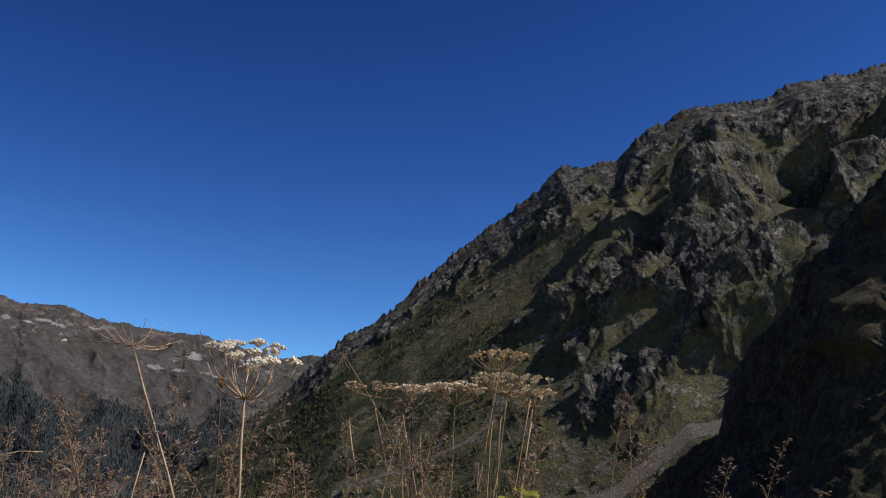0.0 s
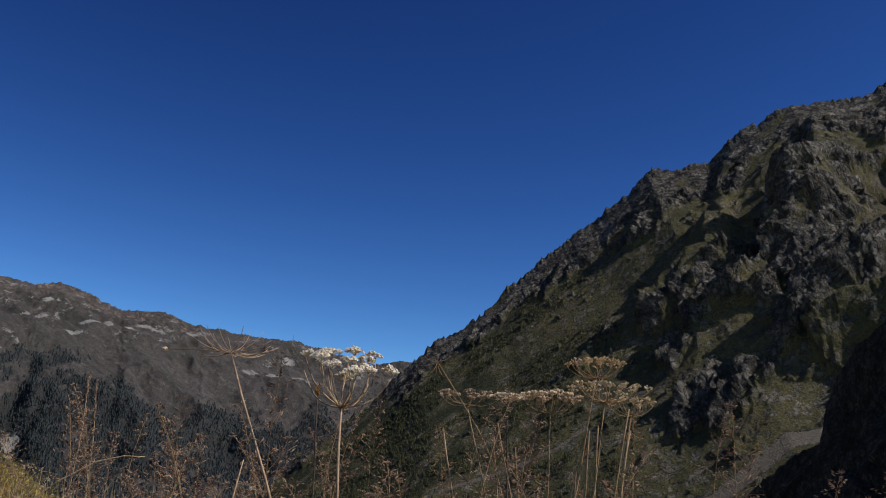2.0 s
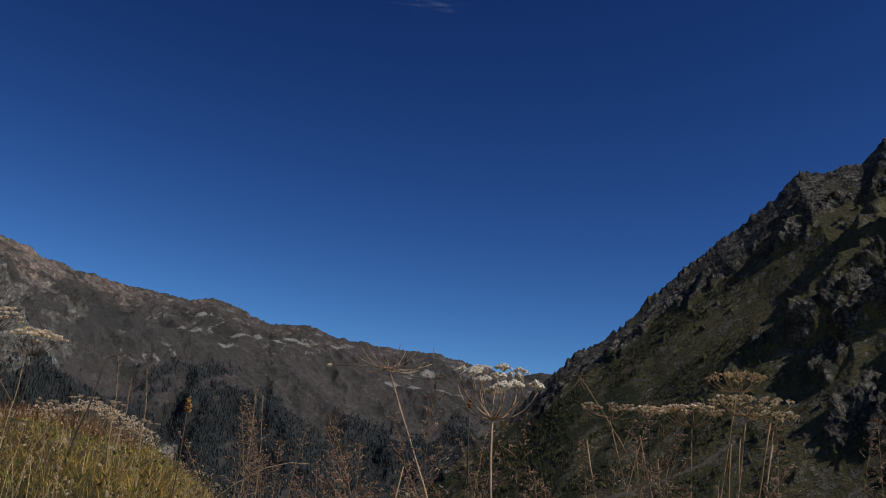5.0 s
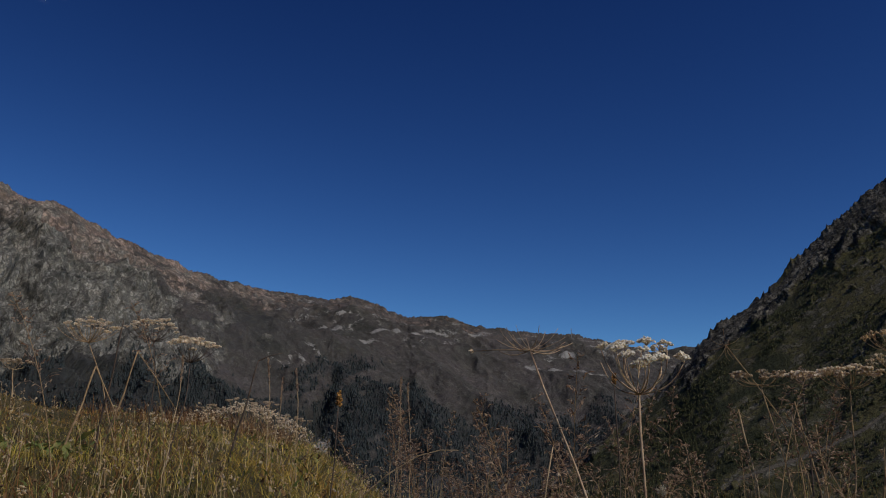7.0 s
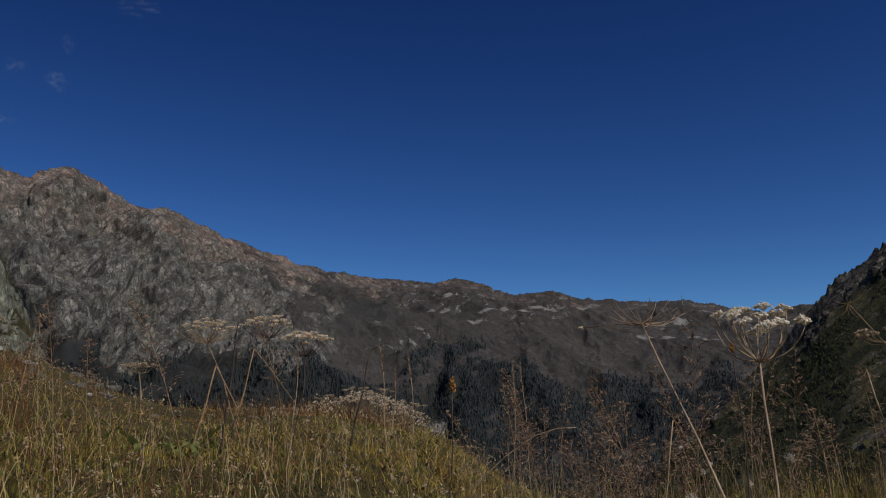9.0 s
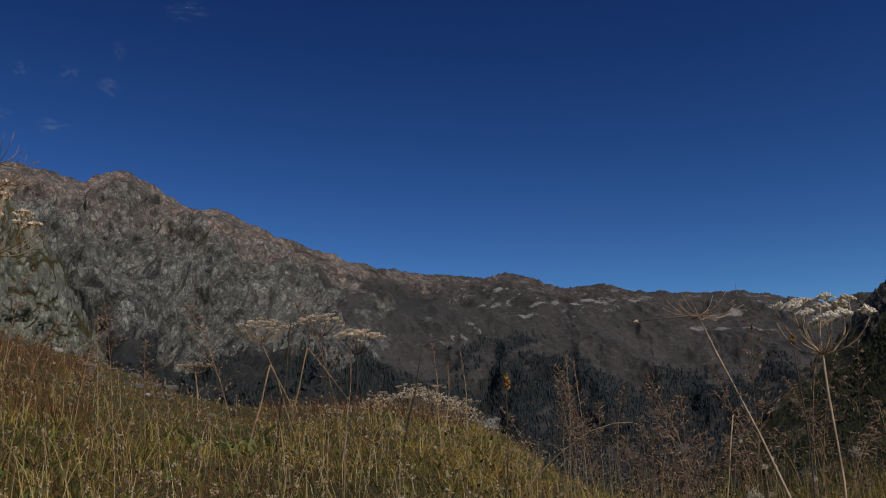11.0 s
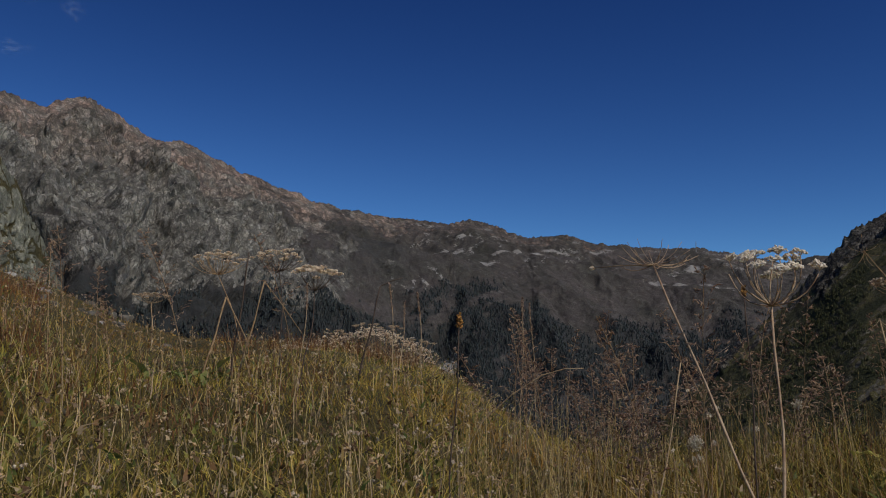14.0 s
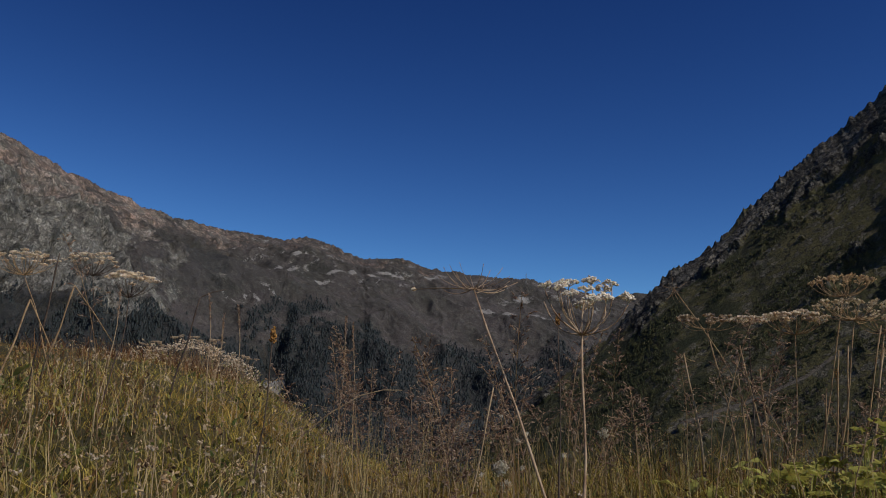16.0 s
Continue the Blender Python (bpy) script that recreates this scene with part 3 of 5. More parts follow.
m = Nodes("meadow_soil")
n1, n2 = m.noise(2.5, 5), m.noise(40.0, 5, 0.7)
soil = m.mix(m.span(n1, 0.35, 0.65), (0.035, 0.033, 0.012), (0.085, 0.064, 0.024))
soil = m.mix(m.span(n2, 0.5, 0.75), soil, (0.16, 0.115, 0.045))
m_soil = m.done(soil, 0.95, n2, 0.02)

reach = np.r_[0.02, np.geomspace(0.15, 16, 200), np.geomspace(17, 4700, 40)]
turn = np.radians(np.linspace(-180, 180, 361))
gx, gy = reach[:, None] * np.sin(turn)[None], reach[:, None] * np.cos(turn)[None]
ground = new("ground", grid_mesh("ground", np.stack([gx, gy, ground_height(gx, gy)], -1)))
ground.data.materials.append(m_soil)
tagged(ground, "rough meadow ground of dry grass litter and soil", "ground", kind="structure")


# ---- meadow grass ----
m = Nodes("meadow_grass")
tone = m.island()
blade = m.mix(m.span(tone, 0.0, 0.3), (0.13, 0.14, 0.024), (0.42, 0.33, 0.06))
blade = m.mix(m.span(tone, 0.35, 0.7), blade, (0.74, 0.54, 0.14))
blade = m.mix(m.span(tone, 0.82, 0.95), blade, (0.42, 0.21, 0.08))
blade = m.mix(m.span(m.noise(0.55, 3), 0.46, 0.6, 0.0, 0.65), blade, (0.36, 0.16, 0.05))  # stands of rusty withered herbs
blade = m.mix(m.span(m.noise(0.9, 3, 0.6), 0.52, 0.66, 0.0, 0.4), blade, (0.15, 0.17, 0.03))
green = m.mix(m.span(tone, 0.1, 0.9), (0.11, 0.125, 0.026), (0.36, 0.31, 0.075))
far = m.tree.nodes.new("ShaderNodeVectorMath")
far.operation = 'LENGTH'
m.put(far.inputs[0], m.place())
lush = m.sum(m.span(far.outputs["Value"], 1.0, 4.2, 0.95, 0.0), m.span(m.noise(1.6, 3, 0.6), 0.36, 0.58), 'MULTIPLY')  # lusher in the hollow, parched on the hill
blade = m.mix(lush, blade, green)
m_grass = m.done(blade, 0.7, through_light=0.3, gloss=0.1)


def blades(name, roots, tall, wide, bend, rng, segments=3):
    """Bent tapering blades of grass: strips of quads that narrow to the tip."""
    n = len(roots)
    heading = rng.uniform(0, 2 * np.pi, n)
    lean = np.stack([np.cos(heading), np.sin(heading)], 1) * (bend * rng.uniform(0.2, 1.0, n))[:, None]
    face = rng.uniform(0, np.pi, n)
    side = np.stack([np.cos(face), np.sin(face), 0 * face], 1)
    q = np.linspace(0, 1, segments + 1)
    spine = np.zeros((n, segments + 1, 3))
    spine[..., 0] = roots[:, 0, None] + lean[:, 0, None] * tall[:, None] * q ** 2
    spine[..., 1] = roots[:, 1, None] + lean[:, 1, None] * tall[:, None] * q ** 2
    spine[..., 2] = roots[:, 2, None] + tall[:, None] * (q - 0.25 * (bend * np.ones(n))[:, None] * q ** 2)
    half = wide[:, None] * (1 - 0.9 * q ** 1.3)[None] / 2
    pts = np.stack([spine - side[:, None] * half[..., None], spine + side[:, None] * half[..., None]], 2).reshape(-1, 3)
    k = (np.arange(n) * (segments + 1) * 2)[:, None] + np.arange(segments)[None] * 2
    faces = np.stack([k, k + 1, k + 3, k + 2], -1).reshape(-1, 4)
    return soup_mesh(name, pts, faces)


def scatter(n, rng, near, far, left, right, power=1.6):
    reach = near + (far - near) * rng.uniform(0, 1, n) ** power
    turn = np.radians(rng.uniform(left, right, n))
    x, y = reach * np.sin(turn), reach * np.cos(turn)
    return np.stack([x, y, ground_height(x, y) - 0.01], 1)


rng = np.random.default_rng(11)
roots = scatter(100000, rng, 0.55, 12, -48, 62, 1.5)
tufts = layered(roots[:, 0] / 0.35, roots[:, 1] / 0.35, 2.0, 3)
roots = roots[tufts + rng.uniform(-0.35, 0.35, len(roots)) > -0.08]
size = rng.uniform(0.05, 0.24, len(roots)) * (0.75 + 0.5 * rng.random(len(roots)) ** 3)
size *= np.interp(np.degrees(np.arctan2(roots[:, 0], roots[:, 1])), [-30, -8, 6, 14, 40], [0.8, 0.8, 1.35, 1.6, 1.5])
size *= 0.75 + 0.7 * np.clip(layered(roots[:, 0] / 0.45, roots[:, 1] / 0.45, 7.0, 3), -0.5, 0.8)
size *= np.interp(np.hypot(roots[:, 0], roots[:, 1]), [1.5, 3.0, 5.0], [1.0, 0.75, 0.26])
ob = new("meadow_grass", blades("meadow_grass", roots, size, rng.uniform(0.0024, 0.0066, len(roots)) * np.interp(np.hypot(roots[:, 0], roots[:, 1]), [1.5, 5.0], [1.0, 0.6]), 1.1, rng, 2))
ob.data.materials.append(m_grass)
tagged(ob, "tall unmown autumn grass, green turning straw yellow", "grass", kind="stuff")
roots = scatter(120000, rng, 0.7, 12, -46, 58, 1.25)
fade = np.interp(np.hypot(roots[:, 0], roots[:, 1]), [1.5, 5.0], [1.0, 0.45])
# darker copy of the grass colour, for the shade low between the stems
m = Nodes("shaded_grass")
m_low = m.done(m.mix(m.span(m.island(), 0.1, 0.9), (0.045, 0.052, 0.013), (0.22, 0.16, 0.042)), 0.8, through_light=0.25, gloss=0.1)
tall, wide = rng.uniform(0.03, 0.11, len(roots)) * fade, rng.uniform(0.002, 0.005, len(roots)) * (0.3 + 0.7 * fade)
close = np.hypot(roots[:, 0], roots[:, 1]) < 3.0 + 0.8 * layered(roots[:, 0] / 0.7, roots[:, 1] / 0.7, 3.0, 3)
for name, pick, material, label in (("undergrowth", close, m_low, "short dense green grass and herbs under the tall stems"), ("hill_grass", ~close, m_grass, "short yellowing grass on the hill")):
    ob = new(name, blades(name, roots[pick], tall[pick], wide[pick], 0.9, rng, 1))
    ob.data.materials.append(material)
    tagged(ob, label, "grass", kind="stuff")
m = Nodes("bleached_straw")
m_straw = m.done(m.mix(m.island(), (0.34, 0.25, 0.08), (0.74, 0.57, 0.27)), 0.6, through_light=0.2)
roots = scatter(1500, rng, 0.9, 4.6, -46, 6, 1.7)
ob = new("straw_stalks", blades("straw_stalks", roots, rng.uniform(0.12, 0.36, len(roots)) * np.interp(np.hypot(roots[:, 0], roots[:, 1]), [1.2, 4.5], [1.0, 0.5]), rng.uniform(0.0012, 0.0024, len(roots)), rng.uniform(0.3, 1.5, len(roots)), rng, 4))
ob.data.materials.append(m_straw)
tagged(ob, "long bleached straws curving over the grass", "grass", kind="stuff")
m = Nodes("withered_red_herbs")
m_rust = m.done(m.mix(m.island(), (0.10, 0.035, 0.016), (0.26, 0.13, 0.05)), 0.7, through_light=0.25)
herbs = [scatter(n, rng, near, far, left, right, 1.0) for n, near, far, left, right in ((2600, 3.2, 6.5, -37, -26), (1500, 4.6, 6.2, -17, -9), (500, 4.4, 5.4, -9, -5), (1200, 2.2, 4.0, -34, -10))]
roots = np.concatenate(herbs)
roots = roots[layered(roots[:, 0] / 0.8, roots[:, 1] / 0.8, 6.0, 3) + rng.uniform(-0.4, 0.4, len(roots)) > -0.05]
ob = new("withered_herbs", blades("withered_herbs", roots, rng.uniform(0.05, 0.15, len(roots)), rng.uniform(0.002, 0.006, len(roots)), 0.7, rng, 2))
ob.data.materials.append(m_rust)
tagged(ob, "withered rust-red herbs on the upper meadow", "grass", kind="stuff")
m = Nodes("herb_leaves")
leafy = m.mix(m.span(m.island(), 0.0, 0.6), (0.07, 0.10, 0.024), (0.24, 0.22, 0.055))
m_herb = m.done(m.mix(m.span(m.island(), 0.7, 0.95), leafy, (0.22, 0.12, 0.05)), 0.55, through_light=0.3)
roots = scatter(15000, rng, 0.8, 5.0, -46, 56, 1.3)
roots = roots[layered(roots[:, 0] / 0.3, roots[:, 1] / 0.3, 9.0, 3) + rng.uniform(-0.3, 0.3, len(roots)) > -0.05]
fade = np.interp(np.hypot(roots[:, 0], roots[:, 1]), [1.5, 5.0], [1.0, 0.6])
roots[:, 2] += rng.uniform(0.01, 0.17, len(roots)) * fade
ob = new("herb_leaves", blades("herb_leaves", roots, rng.uniform(0.015, 0.04, len(roots)) * fade, rng.uniform(0.004, 0.011, len(roots)) * fade, 1.6, rng, 3))
ob.data.materials.append(m_herb)
tagged(ob, "dark green and browning herb leaves in the grass", "leaves", kind="stuff")
m = Nodes("curled_dry_leaf")
m_curled = m.done(m.mix(m.span(m.island(), 0.25, 1.0), (0.10, 0.055, 0.025), (0.55, 0.43, 0.27)), 0.7, through_light=0.25)
roots = scatter(5200, rng, 0.9, 5.2, -46, 56, 1.2)
roots = roots[layered(roots[:, 0] / 0.4, roots[:, 1] / 0.4, 4.0, 3) + rng.uniform(-0.4, 0.4, len(roots)) > 0.0]
fade = np.interp(np.hypot(roots[:, 0], roots[:, 1]), [1.5, 5.0], [1.0, 0.6])
roots[:, 2] += rng.uniform(0.05, 0.19, len(roots)) * fade
ob = new("curled_leaves", blades("curled_leaves", roots, rng.uniform(0.010, 0.026, len(roots)), rng.uniform(0.005, 0.011, len(roots)), 2.2, rng, 3))
ob.data.materials.append(m_curled)
tagged(ob, "curled brown and cream withered leaves on dry stems", "leaves", kind="stuff")
roots = scatter(15000, rng, 1.5, 3.3, 5, 42, 1.0)
roots = roots[layered(roots[:, 0] / 0.25, roots[:, 1] / 0.25, 8.0, 3) + rng.uniform(-0.5, 0.5, len(roots)) > 0.0]
tall = rng.uniform(0.07, 0.27, len(roots)) * (0.8 + 0.8 * np.clip(layered(roots[:, 0] / 0.5, roots[:, 1] / 0.5, 1.5, 2), -0.5, 0.6))
# the last share takes the darkened grass, as shaded gaps in the stand
sort = rng.random(len(roots))
for name, pick, material, label in (("slope_grass", sort < 0.2, m_grass, "tall green and tawny grass where the slope falls away"), ("brown_grass", (sort >= 0.2) & (sort < 0.52), m_rust, "tall withered brown grass where the slope falls away"),
                                    ("dark_grass", sort >= 0.52, m_low, "grass between the tawny stems, coloured dark for their shade")):
    n = int(pick.sum())
    ob = new(name, blades(name, roots[pick], tall[pick], rng.uniform(0.0016, 0.0046, n), rng.uniform(0.2, 1.4, n), rng, 3))
    ob.data.materials.append(material)
    tagged(ob, label, "grass", kind="stuff")
roots = np.concatenate([scatter(620, rng, 1.5, 2.9, -3, 36, 1.0), scatter(450, rng, 1.8, 3.0, 2, 24, 1.0)])
reach = rng.uniform(-0.12, 0.09, len(roots)) - roots[:, 2]
m = Nodes("weathered_straw")
m_tall_straw = m.done(m.mix(m.island(), (0.27, 0.19, 0.065), (0.58, 0.45, 0.21)), 0.6, through_light=0.2)
ob = new("tall_straws", blades("tall_straws", roots, reach, rng.uniform(0.0011, 0.0022, len(roots)), rng.uniform(0.05, 0.45, len(roots)), rng, 4))
ob.data.materials.append(m_tall_straw)
tagged(ob, "tall golden straws between the panicle grasses", "grass", kind="stuff")
roots = np.concatenate([scatter(14000, rng, 0.5, 7, 58, 180, 1.4), scatter(14000, rng, 0.5, 8, -180, -46, 1.4)])
ob = new("trodden_grass", blades("trodden_grass", roots, rng.uniform(0.05, 0.16, len(roots)), rng.uniform(0.002, 0.005, len(roots)), 1.0, rng, 1))
ob.data.materials.append(m_grass)
tagged(ob, "short yellowing meadow grass behind the viewpoint", "grass", kind="stuff")


# ---- shapes of plants ----
def tube(line, thick, sides=5):
    """A bent round stem: points and triangles."""
    line = np.array(line, float)
    way = np.gradient(line, axis=0)
    way /= np.linalg.norm(way, axis=1)[:, None] + 1e-12
    ref = np.where(np.abs(way[:, 2:]) > 0.9, np.array([[1.0, 0, 0]]), np.array([[0, 0, 1.0]]))
    a = np.cross(way, ref)
    a /= np.linalg.norm(a, axis=1)[:, None]
    b = np.cross(way, a)
    ring = np.linspace(0, 2 * np.pi, sides, endpoint=False)
    thick = np.broadcast_to(np.asarray(thick, float), len(line))
    pts = line[:, None] + thick[:, None, None] * (np.cos(ring)[None, :, None] * a[:, None] + np.sin(ring)[None, :, None] * b[:, None])
    k = np.arange(len(line) * sides).reshape(-1, sides)
    n = np.roll(k, -1, 1)
    faces = np.concatenate([np.stack([k[:-1], n[:-1], n[1:]], -1).reshape(-1, 3), np.stack([k[:-1], n[1:], k[1:]], -1).reshape(-1, 3)])
    caps = [[k[-1, 0], k[-1, i], k[-1, i + 1]] for i in range(1, sides - 1)]
    return pts.reshape(-1, 3), np.concatenate([faces, caps])


OCTA = np.array([(1, 0, 0), (-1, 0, 0), (0, 1, 0), (0, -1, 0), (0, 0, 1), (0, 0, -1)], float)
OCTA_FACES = np.array([(0, 2, 4), (2, 1, 4), (1, 3, 4), (3, 0, 4), (2, 0, 5), (1, 2, 5), (3, 1, 5), (0, 3, 5)])


def kernels(centres, sizes, rng):
    """Many small seeds: stretched octahedra, each turned at random. sizes: half lengths, a row of three each."""
    n = len(centres)
    turn = np.linalg.qr(rng.normal(size=(n, 3, 3)))[0]
    pts = centres[:, None] + np.einsum('nij,nkj->nki', turn, OCTA[None] * sizes[:, None])
    return pts.reshape(-1, 3), (OCTA_FACES[None] + 6 * np.arange(n)[:, None, None]).reshape(-1, 3)


def aligned_kernels(centres, ways, long, wide, rng):
    n = len(centres)
    z = ways / np.linalg.norm(ways, axis=1)[:, None]
    x = np.cross(z, rng.normal(size=(n, 3)))
    x /= np.linalg.norm(x, axis=1)[:, None]
    y = np.cross(z, x)
    pts = centres[:, None] + wide * (OCTA[None, :, :1] * x[:, None] + OCTA[None, :, 1:2] * y[:, None]) + long * OCTA[None, :, 2:] * z[:, None]
    return pts.reshape(-1, 3), (OCTA_FACES[None] + 6 * np.arange(n)[:, None, None]).reshape(-1, 3)


def joined(pieces):
    pts, faces, k = [], [], 0
    for p, f in pieces:
        pts.append(p)
        faces.append(np.asarray(f) + k)
        k += len(p)
    return np.concatenate(pts), np.concatenate(faces)


def part(name, mesh, material, parent, label="", m=None):
    ob = new(name, mesh)
    if material and not mesh.materials:
        mesh.materials.append(material)
    ob.parent = parent
    if m is not None:
        ob.matrix_basis = m
    if label:
        ob["label"] = label
    return ob


def thing(name, place, label, category, group=""):
    ob = new(name)
    ob.empty_display_size = 0.05
    ob.location = place
    return tagged(ob, label, category, group)


# ---- materials of plants ----
def plant_material(name, tones, grain, through_light=0.25, rough=0.75):
    m = Nodes(name)
    tone, spots = m.island(), m.noise(grain, 4, 0.65)
    c = m.mix(tone, tones[0], tones[1])
    c = m.mix(m.span(spots, 0.45, 0.75), c, tones[2])
    return m.done(c, rough, spots, 0.002, 0.6, through_light)


m_stem = plant_material("dry_stem", ((0.30, 0.19, 0.10), (0.36, 0.25, 0.14), (0.16, 0.08, 0.04)), 90.0, 0.0)
m_pale_stem = plant_material("bleached_stem", ((0.44, 0.33, 0.21), (0.37, 0.26, 0.15), (0.2, 0.12, 0.06)), 70.0, 0.0)
m_mottled_stem = plant_material("mottled_stem", ((0.42, 0.31, 0.21), (0.40, 0.28, 0.18), (0.15, 0.07, 0.04)), 38.0, 0.0)
m_dark_stem = plant_material("blackened_stem", ((0.07, 0.05, 0.04), (0.09, 0.06, 0.045), (0.03, 0.025, 0.02)), 90.0, 0.0)
m_white_seed = plant_material("white_seed", ((0.90, 0.82, 0.68), (0.80, 0.62, 0.42), (0.46, 0.29, 0.16)), 160.0, 0.3)
m_bright_seed = plant_material("bright_white_seed", ((0.90, 0.85, 0.75), (0.84, 0.75, 0.60), (0.55, 0.41, 0.27)), 160.0, 0.3)
m_cream_seed = plant_material("cream_seed", ((0.66, 0.55, 0.42), (0.48, 0.34, 0.2), (0.25, 0.15, 0.08)), 160.0, 0.25)
m_brown_seed = plant_material("brown_seed", ((0.52, 0.34, 0.17), (0.68, 0.51, 0.31), (0.24, 0.13, 0.06)), 160.0, 0.25)
m_tawny_seed = plant_material("tawny_seed", ((0.62, 0.46, 0.26), (0.86, 0.74, 0.54), (0.26, 0.15, 0.07)), 160.0, 0.3)
m_panicle = plant_material("russet_panicle", ((0.18, 0.092, 0.062), (0.54, 0.40, 0.28), (0.15, 0.075, 0.048)), 160.0, 0.35)
m_orange = plant_material("orange_seed_head", ((0.40, 0.21, 0.06), (0.33, 0.16, 0.045), (0.18, 0.08, 0.03)), 120.0, 0.2)
m_brown_head = plant_material("brown_head", ((0.12, 0.07, 0.035), (0.17, 0.10, 0.05), (0.05, 0.03, 0.018)), 120.0, 0.1)
m_leaf = plant_material("yellowing_leaf", ((0.16, 0.20, 0.04), (0.58, 0.55, 0.14), (0.30, 0.22, 0.06)), 45.0, 0.35, 0.5)
m_green_leaf = plant_material("green_leaf", ((0.13, 0.18, 0.05), (0.18, 0.22, 0.07), (0.28, 0.23, 0.08)), 30.0, 0.3, 0.5)
# needle tones shifted from green to blue, for the haze of the far valley
m_needles = plant_material("hazy_conifer_green", ((0.013, 0.020, 0.024), (0.020, 0.028, 0.030), (0.034, 0.040, 0.036)), 0.3, 0.0)
m_shrub = plant_material("shrub_green", ((0.025, 0.032, 0.012), (0.045, 0.048, 0.018), (0.07, 0.06, 0.025)), 0.3, 0.0)


# ---- woods on the far slopes ----
def conifers(name, places, tall, wide, rng, tiers=2, sides=4):
    n = len(places)
    ring = np.linspace(0, 2 * np.pi, sides, endpoint=False)
    pts, faces = [], []
    for k in range(tiers):
        low, high = k / tiers * 0.85, (k + 1.35) / tiers * 0.85 + 0.02
        r = wide * (1 - 0.75 * k / tiers) / 2
        spread = rng.uniform(0.6, 1.25, (n, sides))
        rim = np.stack([places[:, 0, None] + r[:, None] * spread * np.cos(ring), places[:, 1, None] + r[:, None] * spread * np.sin(ring),
                        places[:, 2, None] + tall[:, None] * (low + rng.uniform(-0.04, 0.04, (n, sides)))], -1)
        tip = places + np.stack([0 * tall, 0 * tall, tall * min(high, 1.0)], -1)
        pts.append(np.concatenate([rim, tip[:, None]], 1))
        base = np.arange(n)[:, None] * (sides + 1) + k * n * (sides + 1)
        i = np.arange(sides)[None]
        faces.append(np.stack([base + i, base + (i + 1) % sides, base + sides + 0 * i], -1).reshape(-1, 3))
    return soup_mesh(name, np.concatenate([p.reshape(-1, 3) for p in pts]), np.concatenate(faces))


def wood(name, grid, chance, count, tall, slim, material, label, seed):
    """Trees scattered over a mountainside, thickest where chance is high."""
    points, normal, s, w = grid
    rng = np.random.default_rng(seed)
    weight = np.clip(chance(s, w, normal), 0, None)
    step = np.linalg.norm(np.gradient(points, axis=1), axis=-1) * np.linalg.norm(np.gradient(points, axis=0), axis=-1)
    weight = (weight * step).ravel()
    pick = rng.choice(weight.size, count, p=weight / weight.sum())
    places = points.reshape(-1, 3)[pick] + rng.normal(0, 1.0, (count, 3)) * (1, 1, 0.1)
    size = rng.uniform(*tall, count)
    places[:, 2] -= 0.06 * size
    ob = new(name, conifers(name, places, size, size * slim * rng.uniform(0.8, 1.2, count), rng))
    ob.data.materials.append(material)
    return tagged(ob, label, "trees", kind="stuff")


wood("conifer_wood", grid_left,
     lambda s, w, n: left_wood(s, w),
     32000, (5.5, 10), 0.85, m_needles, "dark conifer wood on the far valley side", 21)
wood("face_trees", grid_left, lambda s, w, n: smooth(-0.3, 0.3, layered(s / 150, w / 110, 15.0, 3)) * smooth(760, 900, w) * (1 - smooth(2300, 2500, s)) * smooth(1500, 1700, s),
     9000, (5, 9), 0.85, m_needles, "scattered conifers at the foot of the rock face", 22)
wood("mountain_shrubs", grid_right,
     lambda s, w, n: smooth(0.0, 0.25, layered(s / 110, w / 80, 18.0, 4) + 0.4 * hump(s, w, 330, 280, 260, 160)) * smooth(50, 110, w) * (1 - smooth(480, 700, s)) * (1 - beside(s, w, RAMP, 50))
     * (1 - beside(s, w, TRACK_LOW, 26)),
     9000, (1.8, 4.2), 1.0, m_shrub, "dark green dwarf pine and alder scrub", 23)

# the mast on the far ridge
mast = thing("mast", (711, 3500, 566), "slender grey steel mast on the far ridge", "mast")
m = Nodes("mast_steel")
m_mast = m.done(m.mix(m.noise(3.0), (0.16, 0.16, 0.17), (0.24, 0.24, 0.25)), 0.5)
part("pole", soup_mesh("pole", *tube([(0, 0, 0), (0, 0, 22), (0, 0, 40)], [1.6, 1.1, 0.4], 6)), m_mast, mast)
part("antenna", soup_mesh("antenna", *tube([(-3, 0, 31), (0, 0, 31), (3, 0, 31)], [0.6, 0.7, 0.6], 5)), m_mast, mast)

# ---- umbels: dead hogweed and its kin ----
rng = np.random.default_rng(31)
RAYS = []
for n in range(3):
    q = np.linspace(0, 1, 6)
    bow = 0.09 + 0.03 * n
    line = np.stack([bow * np.sin(np.pi * q) * np.cos(2.1 * n), bow * np.sin(np.pi * q) * np.sin(2.1 * n), q], 1)
    RAYS.append(soup_mesh("ray", *tube(line, np.interp(q, [0, 1], [0.012, 0.007]), 4), smoothed=True))


